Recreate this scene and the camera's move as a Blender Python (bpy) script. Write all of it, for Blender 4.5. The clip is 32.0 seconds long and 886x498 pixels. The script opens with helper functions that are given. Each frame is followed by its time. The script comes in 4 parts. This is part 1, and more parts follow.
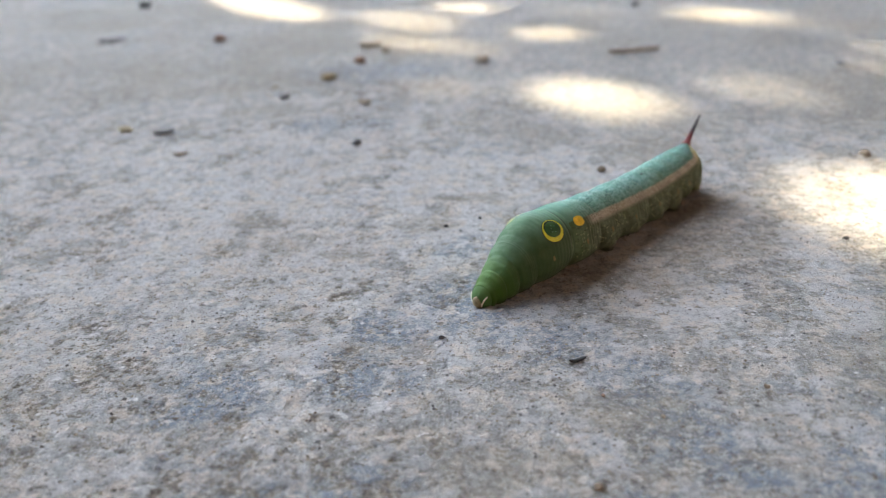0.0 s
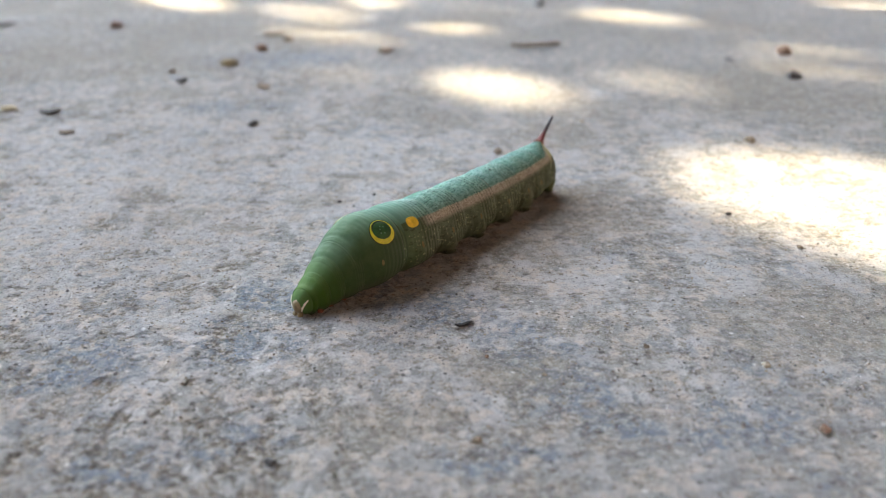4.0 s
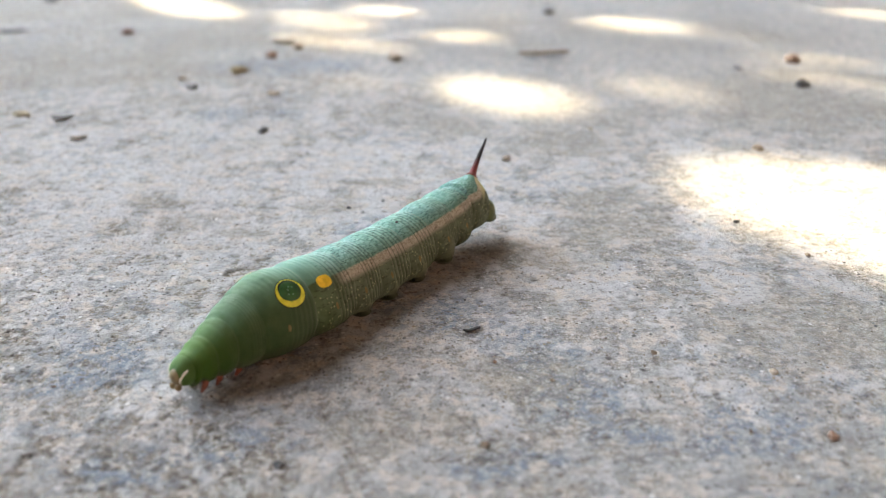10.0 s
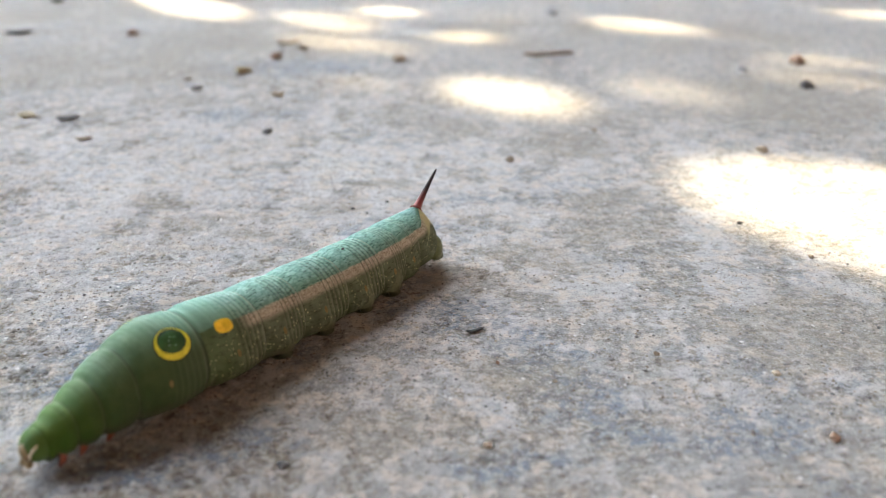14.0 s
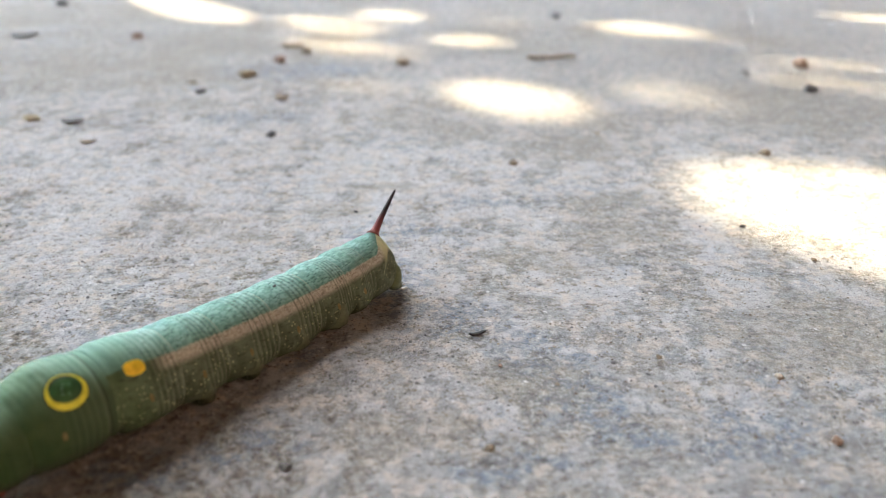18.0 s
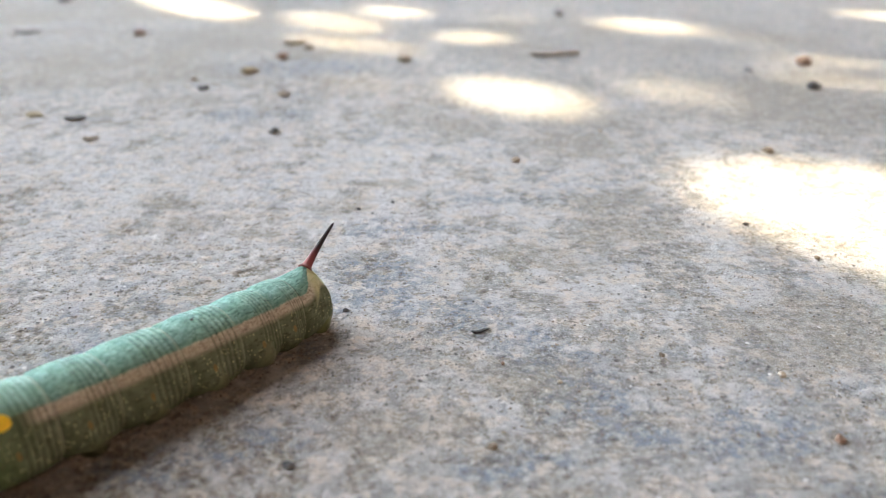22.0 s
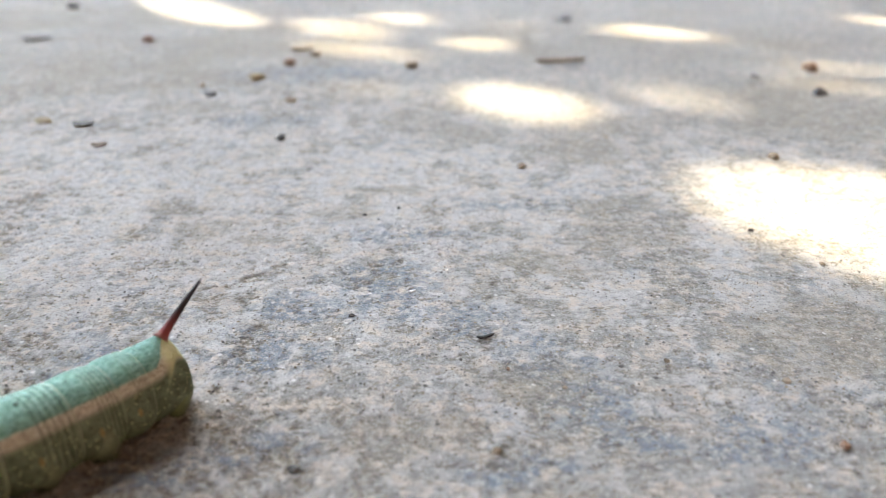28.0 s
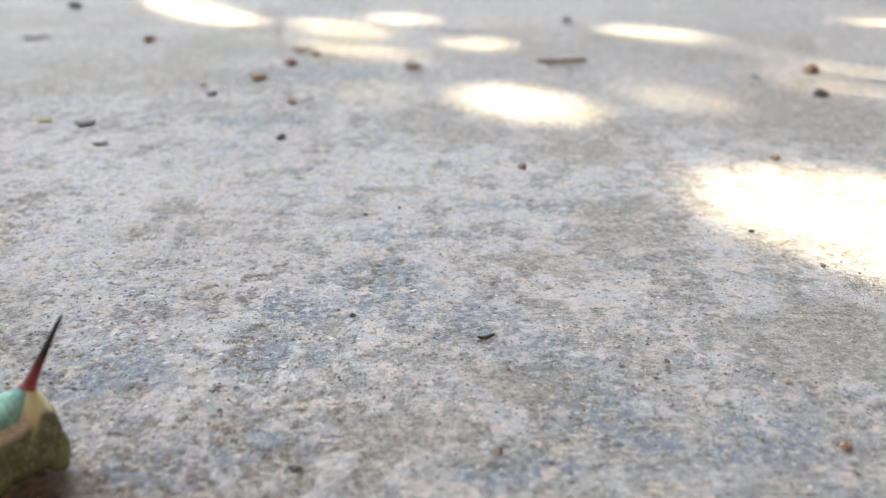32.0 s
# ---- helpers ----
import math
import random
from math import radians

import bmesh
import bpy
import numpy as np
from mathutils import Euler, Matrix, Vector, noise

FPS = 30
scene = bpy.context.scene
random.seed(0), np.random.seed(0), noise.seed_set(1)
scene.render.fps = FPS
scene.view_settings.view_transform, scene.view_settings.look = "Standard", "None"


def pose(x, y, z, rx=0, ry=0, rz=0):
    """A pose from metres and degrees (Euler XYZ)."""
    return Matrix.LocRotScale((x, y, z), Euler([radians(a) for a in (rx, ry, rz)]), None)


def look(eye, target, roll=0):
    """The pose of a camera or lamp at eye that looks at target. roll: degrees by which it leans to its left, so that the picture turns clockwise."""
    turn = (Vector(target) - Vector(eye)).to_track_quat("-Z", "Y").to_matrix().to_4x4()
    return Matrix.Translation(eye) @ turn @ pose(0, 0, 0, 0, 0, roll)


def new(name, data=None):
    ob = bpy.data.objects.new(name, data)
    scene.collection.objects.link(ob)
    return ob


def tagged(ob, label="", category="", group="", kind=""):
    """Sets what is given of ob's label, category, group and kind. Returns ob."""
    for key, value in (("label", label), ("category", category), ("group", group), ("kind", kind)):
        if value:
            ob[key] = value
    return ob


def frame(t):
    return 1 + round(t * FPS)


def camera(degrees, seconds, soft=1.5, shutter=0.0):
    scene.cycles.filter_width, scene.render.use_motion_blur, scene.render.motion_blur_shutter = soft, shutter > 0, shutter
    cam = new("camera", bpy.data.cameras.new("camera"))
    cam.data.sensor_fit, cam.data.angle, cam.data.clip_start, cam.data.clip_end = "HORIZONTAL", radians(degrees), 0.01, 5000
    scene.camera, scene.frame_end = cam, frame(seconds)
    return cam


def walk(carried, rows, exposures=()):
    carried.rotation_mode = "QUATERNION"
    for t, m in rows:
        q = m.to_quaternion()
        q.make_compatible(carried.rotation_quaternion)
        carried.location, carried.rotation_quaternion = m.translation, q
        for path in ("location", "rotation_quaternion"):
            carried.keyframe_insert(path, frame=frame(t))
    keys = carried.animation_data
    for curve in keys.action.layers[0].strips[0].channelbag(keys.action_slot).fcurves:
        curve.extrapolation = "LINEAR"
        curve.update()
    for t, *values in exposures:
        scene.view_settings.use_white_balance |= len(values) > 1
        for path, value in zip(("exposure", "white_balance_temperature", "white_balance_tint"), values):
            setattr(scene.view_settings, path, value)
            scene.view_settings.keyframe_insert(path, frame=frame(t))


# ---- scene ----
EXPOSURE, KELVIN = 3.84, 7080
cam = camera(53.36, 32.0, soft=1.0)
cam.data.dof.use_dof = True
cam.data.dof.focus_distance = 0.140
cam.data.dof.aperture_fstop = 20.5
walk(cam, [
    (0, look((-0.00415, 0.00212, 0.06865), (-0.01782, 0.13898, 0.00879), -2.56)),
    (0.5, look((-0.00134, -0.00174, 0.06504), (-0.00643, 0.13607, 0.00603), -1.52)),
    (1, look((0.00032, 0.00046, 0.06216), (0.00085, 0.13867, 0.00389), -0.38)),
    (1.5, look((0.00041, 0.00028, 0.06211), (0.00090, 0.13855, 0.00395), -0.25)),
    (2, look((0.00010, 0.00074, 0.06206), (0.00048, 0.13863, 0.00301), -0.12)),
    (2.5, look((0.00001, 0.00059, 0.06206), (0.00107, 0.13855, 0.00320), -0.04)),
    (3, look((0.00021, 0.00082, 0.06188), (0.00131, 0.13879, 0.00302), -0.03)),
    (3.5, look((0.00004, 0.00082, 0.06185), (0.00106, 0.13878, 0.00297), 0.00)),
    (5.5, look((0.00012, 0.00017, 0.06204), (0.00019, 0.13855, 0.00417), -0.06)),
    (6, look((0.00000, 0.00000, 0.06200), (0.00000, 0.13843, 0.00423), 0.00)),
    (6.5, look((-0.00002, 0.00019, 0.06190), (-0.00014, 0.13853, 0.00391), 0.02)),
    (7, look((-0.00007, 0.00016, 0.06181), (-0.00034, 0.13858, 0.00401), 0.02)),
    (7.5, look((-0.00017, -0.00016, 0.06204), (-0.00050, 0.13844, 0.00470), 0.04)),
    (8, look((-0.00009, -0.00013, 0.06210), (-0.00050, 0.13841, 0.00460), -0.02)),
    (8.5, look((-0.00001, 0.00006, 0.06194), (-0.00032, 0.13841, 0.00396), 0.03)),
    (9, look((-0.00003, 0.00011, 0.06194), (-0.00028, 0.13843, 0.00391), 0.03)),
    (9.5, look((0.00005, -0.00006, 0.06193), (-0.00050, 0.13839, 0.00421), 0.04)),
    (10, look((-0.00014, -0.00006, 0.06195), (-0.00058, 0.13845, 0.00437), 0.07)),
    (10.5, look((-0.00007, -0.00003, 0.06194), (-0.00086, 0.13841, 0.00422), 0.02)),
    (11, look((-0.00015, 0.00027, 0.06194), (-0.00101, 0.13847, 0.00361), 0.02)),
    (11.5, look((-0.00014, 0.00005, 0.06185), (-0.00100, 0.13830, 0.00366), 0.06)),
    (12, look((-0.00012, 0.00007, 0.06190), (-0.00103, 0.13825, 0.00356), 0.06)),
    (12.5, look((-0.00009, 0.00021, 0.06180), (-0.00096, 0.13822, 0.00305), 0.09)),
    (13, look((-0.00003, 0.00030, 0.06180), (-0.00101, 0.13827, 0.00296), 0.04)),
    (13.5, look((0.00002, -0.00005, 0.06197), (-0.00112, 0.13824, 0.00387), 0.03)),
    (14, look((0.00005, -0.00039, 0.06219), (-0.00116, 0.13814, 0.00468), 0.03)),
    (14.5, look((0.00002, -0.00039, 0.06211), (-0.00123, 0.13828, 0.00494), 0.07)),
    (16.5, look((0.00015, -0.00081, 0.06237), (-0.00160, 0.13814, 0.00590), 0.01)),
    (17, look((0.00028, -0.00052, 0.06225), (-0.00154, 0.13823, 0.00528), -0.01)),
    (17.5, look((0.00019, -0.00061, 0.06227), (-0.00151, 0.13807, 0.00515), -0.01)),
    (18, look((0.00013, -0.00061, 0.06224), (-0.00164, 0.13813, 0.00524), 0.02)),
    (18.5, look((0.00031, -0.00068, 0.06235), (-0.00167, 0.13809, 0.00545), -0.05)),
    (19, look((0.00005, -0.00081, 0.06244), (-0.00186, 0.13808, 0.00583), 0.05)),
    (19.5, look((0.00002, -0.00095, 0.06236), (-0.00203, 0.13812, 0.00619), 0.05)),
    (20, look((0.00005, -0.00108, 0.06253), (-0.00211, 0.13794, 0.00625), 0.02)),
    (20.5, look((-0.00000, -0.00088, 0.06233), (-0.00214, 0.13795, 0.00555), 0.05)),
    (21, look((0.00007, -0.00044, 0.06219), (-0.00210, 0.13807, 0.00466), 0.00)),
    (21.5, look((0.00016, -0.00041, 0.06224), (-0.00199, 0.13807, 0.00463), 0.03)),
    (22, look((0.00006, -0.00046, 0.06231), (-0.00209, 0.13806, 0.00480), 0.02)),
    (22.5, look((0.00000, -0.00061, 0.06240), (-0.00220, 0.13801, 0.00513), 0.02)),
    (23, look((0.00011, -0.00066, 0.06240), (-0.00234, 0.13801, 0.00527), 0.00)),
    (23.5, look((0.00014, -0.00084, 0.06249), (-0.00245, 0.13784, 0.00539), -0.03)),
    (24, look((0.00008, -0.00068, 0.06243), (-0.00261, 0.13794, 0.00520), 0.00)),
    (24.5, look((0.00016, -0.00091, 0.06249), (-0.00275, 0.13777, 0.00540), -0.04)),
    (25, look((0.00009, -0.00091, 0.06250), (-0.00288, 0.13773, 0.00532), -0.00)),
    (25.5, look((0.00015, -0.00058, 0.06233), (-0.00284, 0.13793, 0.00483), -0.05)),
    (27.5, look((0.00029, -0.00112, 0.06270), (-0.00288, 0.13771, 0.00600), -0.07)),
    (28, look((0.00019, -0.00108, 0.06259), (-0.00305, 0.13778, 0.00597), -0.08)),
    (28.5, look((0.00018, -0.00110, 0.06245), (-0.00319, 0.13771, 0.00570), -0.06)),
    (29, look((0.00002, -0.00114, 0.06259), (-0.00333, 0.13764, 0.00579), -0.02)),
    (29.5, look((0.00005, -0.00128, 0.06274), (-0.00330, 0.13750, 0.00591), -0.04)),
    (30, look((0.00018, -0.00089, 0.06237), (-0.00310, 0.13777, 0.00526), -0.02)),
    (30.5, look((0.00024, -0.00088, 0.06235), (-0.00302, 0.13779, 0.00523), -0.00)),
    (31, look((0.00020, -0.00093, 0.06240), (-0.00311, 0.13779, 0.00541), -0.02)),
    (31.5, look((0.00011, -0.00125, 0.06257), (-0.00318, 0.13755, 0.00579), 0.02)),
    (32, look((0.00005, -0.00125, 0.06261), (-0.00319, 0.13763, 0.00604), 0.08)),
], exposures=[(0.0, EXPOSURE - 0.36, KELVIN - 350, 3), (1.0, EXPOSURE - 0.32, KELVIN - 350, 3), (3.0, EXPOSURE - 0.30, KELVIN - 250, 3), (8.1, EXPOSURE - 0.27, KELVIN - 250, 3), (8.8, EXPOSURE, KELVIN, 3), (32.0, EXPOSURE, KELVIN, 3)])

# ---- light ----
SUN_EL, SUN_AZ = radians(42), radians(-30)          # azimuth from +y towards +x
SUN = Vector((math.sin(SUN_AZ) * math.cos(SUN_EL), math.cos(SUN_AZ) * math.cos(SUN_EL), math.sin(SUN_EL)))
world = bpy.data.worlds.new("sky")
scene.world = world
world.use_nodes = True
sky = world.node_tree.nodes.new("ShaderNodeTexSky")
sky.sky_type, sky.sun_disc = "NISHITA", False
sky.sun_elevation, sky.sun_rotation = SUN_EL, SUN_AZ
world.node_tree.links.new(sky.outputs[0], world.node_tree.nodes["Background"].inputs[0])
world.node_tree.nodes["Background"].inputs[1].default_value = 0.15
sun = new("sun", bpy.data.lights.new("sun", "SUN"))
sun.data.energy, sun.data.angle, sun.data.color = 2.3, radians(0.6), (1.0, 0.83, 0.60)
sun.matrix_world = look(SUN * 5, (0, 0, 0))


# ---- small helpers ----
def part(name, bm, material, parent, label="", smooth=True):
    """Links a bmesh as one mesh object under a thing or a part."""
    me = bpy.data.meshes.new(name)
    bm.normal_update()
    bm.to_mesh(me)
    bm.free()
    if smooth:
        me.shade_smooth()
    me.materials.append(material)
    ob = new(name, me)
    ob.parent = parent
    return tagged(ob, label)


def thing(name, label, category, group="", kind="", at=None):
    ob = new(name)
    ob.empty_display_size = 0.01
    if at is not None:
        ob.matrix_basis = at
    return tagged(ob, label, category, group, kind)


def grid_mesh(name, verts, rows, cols, attrs=None, close=False, caps=False):
    """A mesh over rows x cols vertices; close joins the last column to the first."""
    me = bpy.data.meshes.new(name)
    idx = np.arange(rows * cols).reshape(rows, cols)
    right = np.roll(idx, -1, axis=1) if close else idx[:, 1:]
    left = idx if close else idx[:, :-1]
    quads = np.stack([left[:-1], right[:-1], right[1:], left[1:]], -1).reshape(-1, 4)
    n = len(quads)
    me.vertices.add(rows * cols)
    me.vertices.foreach_set("co", np.ascontiguousarray(verts, np.float32).ravel())
    loops, starts = [quads.ravel()], [np.arange(n) * 4]
    if caps:
        loops += [idx[0][::-1], idx[-1]]
        starts += [np.array([n * 4]), np.array([n * 4 + cols])]
    loops, starts = np.concatenate(loops), np.concatenate(starts)
    me.loops.add(len(loops))
    me.loops.foreach_set("vertex_index", loops.astype(np.int32))
    me.polygons.add(len(starts))
    me.polygons.foreach_set("loop_start", starts.astype(np.int32))
    me.update(calc_edges=True)
    me.validate()
    for key, values in (attrs or {}).items():
        me.attributes.new(key, "FLOAT", "POINT").data.foreach_set("value", np.ascontiguousarray(values, np.float32).ravel())
    me.shade_smooth()
    return me


def perlin(x, y, seed=0):
    """Gradient noise, about -0.7 to 0.7, over arrays."""
    rng = np.random.RandomState(seed)
    perm = np.tile(rng.permutation(512), 3)
    ang = rng.uniform(0, 2 * np.pi, 512)
    gx, gy = np.cos(ang), np.sin(ang)
    xi, yi = np.floor(x).astype(int), np.floor(y).astype(int)
    fx, fy = x - xi, y - yi
    u, v = fx * fx * fx * (fx * (fx * 6 - 15) + 10), fy * fy * fy * (fy * (fy * 6 - 15) + 10)

    def corner(dx, dy):
        h = perm[perm[(xi + dx) & 511] + ((yi + dy) & 511)]
        return gx[h] * (fx - dx) + gy[h] * (fy - dy)

    a = corner(0, 0) * (1 - u) + corner(1, 0) * u
    b = corner(0, 1) * (1 - u) + corner(1, 1) * u
    return a * (1 - v) + b * v


def fbm(x, y, size, octaves=4, seed=0, gain=0.5):
    out, amp = np.zeros(np.shape(x)), 1.0
    for k in range(octaves):
        out += amp * perlin(x / size + 17.3 * k + seed, y / size - 9.1 * k, seed + k)
        size, amp = size / 2.03, amp * gain
    return out


def step(a, b, x):
    t = np.clip((x - a) / (b - a), 0, 1)
    return t * t * (3 - 2 * t)


class Nodes:
    """A short way to write a material's nodes."""

    def __init__(self, name, roughness=0.6, specular=0.5):
        self.mat = bpy.data.materials.new(name)
        self.mat.use_nodes = True
        self.tree = self.mat.node_tree
        self.bsdf = self.tree.nodes["Principled BSDF"]
        self.bsdf.inputs["Roughness"].default_value = roughness
        self.bsdf.inputs["Specular IOR Level"].default_value = specular

    def put(self, socket, value):
        if hasattr(value, "is_output"):
            self.tree.links.new(value, socket)
        elif isinstance(value, tuple) and len(value) == 3 and socket.type == "RGBA":
            socket.default_value = (*value, 1)
        else:
            socket.default_value = value

    def node(self, kind, **inputs):
        n = self.tree.nodes.new(kind)
        for key, value in inputs.items():
            self.put(n.inputs[key.replace("_", " ")], value)
        return n

    def coords(self):
        return self.node("ShaderNodeTexCoord").outputs["Object"]

    def attr(self, name):
        n = self.node("ShaderNodeAttribute")
        n.attribute_name = name
        return n.outputs["Fac"]

    def noise(self, vec, scale, detail=4.0, rough=0.55):
        return self.node("ShaderNodeTexNoise", Vector=vec, Scale=scale, Detail=detail, Roughness=rough).outputs["Fac"]

    def cells(self, vec, scale, feature="F1", out="Distance", random=1.0):
        n = self.node("ShaderNodeTexVoronoi", Vector=vec, Scale=scale, Randomness=random)
        n.feature = feature
        return n.outputs[out]

    def math(self, op, a, b=0.0, c=0.0):
        n = self.tree.nodes.new("ShaderNodeMath")
        n.operation = op
        for k, v in enumerate((a, b, c)):
            self.put(n.inputs[k], v)
        return n.outputs[0]

    def span(self, x, a, b, lo=0.0, hi=1.0):
        n = self.node("ShaderNodeMapRange", Value=x)
        n.interpolation_type = "SMOOTHSTEP"
        for key, v in (("From Min", a), ("From Max", b), ("To Min", lo), ("To Max", hi)):
            self.put(n.inputs[key], v)
        return n.outputs["Result"]

    def mix(self, f, a, b):
        n = self.tree.nodes.new("ShaderNodeMix")
        n.data_type = "RGBA"
        self.put(n.inputs[0], f)
        self.put(n.inputs[6], a)
        self.put(n.inputs[7], b)
        return n.outputs[2]

    def vector(self, x, y, z=0.0):
        return self.node("ShaderNodeCombineXYZ", X=x, Y=y, Z=z).outputs[0]

    def vector_shift(self, vec, by):
        n = self.node("ShaderNodeVectorMath", Vector=vec)
        n.inputs[1].default_value = (by, by * 0.7, 0.0)
        return n.outputs[0]

    def done(self, colour, height=None, distance=0.0001, strength=1.0, rough=None):
        self.put(self.bsdf.inputs["Base Color"], colour)
        if height is not None:
            b = self.node("ShaderNodeBump", Height=height, Strength=strength, Distance=distance)
            self.put(self.bsdf.inputs["Normal"], b.outputs[0])
        if rough is not None:
            self.put(self.bsdf.inputs["Roughness"], rough)
        return self.mat


# ---- materials ----
def concrete_material():
    n = Nodes("worn_concrete", 0.95, 0.10)
    p = n.coords()
    broad = n.noise(p, 30, 6, 0.6)
    blotch = n.noise(p, 260, 8, 0.7)
    fine = n.noise(p, 800, 9, 0.8)
    micro = n.noise(p, 3000, 4, 0.7)
    hollow, sand, blue, pale = (n.attr(k) for k in ("hollow", "sand", "blue", "pale"))
    blob_a, blob_b, blob_c = n.noise(p, 230, 6, 0.62), n.noise(n.vector_shift(p, 3.1), 270, 6, 0.62), n.noise(n.vector_shift(p, 7.7), 420, 6, 0.66)
    mottle, mottle_b = n.noise(n.vector_shift(p, 1.7), 520, 8, 0.68), n.noise(n.vector_shift(p, 5.3), 640, 8, 0.68)
    grey = n.mix(n.span(blotch, 0.40, 0.60), (0.335, 0.325, 0.314), (0.480, 0.468, 0.456))
    film = n.math("MULTIPLY", pale, n.span(mottle, 0.36, 0.50, 0.3, 1.0))
    grey = n.mix(n.math("MULTIPLY", film, 0.64), grey, (0.75, 0.730, 0.722))
    # beige crust, bluish cement showing through
    grey = n.mix(n.math("MULTIPLY", n.span(blob_a, 0.48, 0.57, 0.05, 0.9), n.span(mottle, 0.44, 0.54, 0.35, 1.0)), grey, (0.69, 0.605, 0.525))
    blues = n.math("MULTIPLY", n.math("MAXIMUM", blue, n.span(broad, 0.48, 0.62, 0.12, 0.6)), n.span(n.math("ADD", blob_b, n.math("MULTIPLY", blue, 0.07)), 0.48, 0.55))
    blues = n.math("MULTIPLY", blues, n.span(mottle_b, 0.43, 0.53, 0.4, 1.0))
    grey = n.mix(n.math("MULTIPLY", blues, 0.95), grey, (0.245, 0.288, 0.350))
    # brown dirt and sand in the hollows
    grit = n.mix(n.span(fine, 0.42, 0.58), (0.155, 0.130, 0.098), (0.40, 0.345, 0.270))
    grit = n.mix(n.math("MULTIPLY", sand, 0.7), grit, n.mix(n.span(fine, 0.40, 0.60), (0.26, 0.228, 0.180), (0.42, 0.376, 0.310)))
    calm = n.math("MULTIPLY", n.span(sand, 0.2, 0.9, 1.0, 0.5), n.span(pale, 0.3, 0.9, 1.0, 0.75))
    dirt = n.math("MAXIMUM", n.math("MULTIPLY", hollow, n.span(mottle_b, 0.42, 0.54, 0.15, 0.85)), n.math("MULTIPLY", sand, n.span(blob_c, 0.42, 0.52, 0.30, 0.75)))
    dirt = n.math("MAXIMUM", dirt, n.span(blob_c, 0.58, 0.62, 0.0, 0.75))
    colour = n.mix(dirt, grey, grit)
    # grain specks; their darks and whites also paint the shading of micro relief
    colour = n.mix(n.math("MULTIPLY", calm, n.span(fine, 0.535, 0.60, 0.0, 0.55)), colour, (0.78, 0.755, 0.735))
    colour = n.mix(n.math("MULTIPLY", calm, n.span(fine, 0.45, 0.38, 0.0, 0.7)), colour, (0.105, 0.092, 0.076))
    colour = n.mix(n.span(micro, 0.44, 0.34, 0.0, 0.6), colour, (0.11, 0.095, 0.078))
    colour = n.mix(n.span(micro, 0.58, 0.68, 0.0, 0.65), colour, (0.80, 0.785, 0.765))
    bits = n.cells(p, 560)
    light = n.span(n.cells(p, 560, out="Color"), 0.22, 0.19)
    colour = n.mix(n.math("MULTIPLY", n.span(bits, 0.22, 0.14), n.math("MULTIPLY", light, 0.8)), colour, (0.84, 0.82, 0.80))
    height = n.math("ADD", n.math("MULTIPLY", mottle, 1.2), n.math("ADD", n.math("MULTIPLY", fine, 1.6), n.math("MULTIPLY", micro, 1.1)))
    return n.done(colour, height, 0.0008, 1.0, n.span(blotch, 0.3, 0.7, 1.0, 0.85))


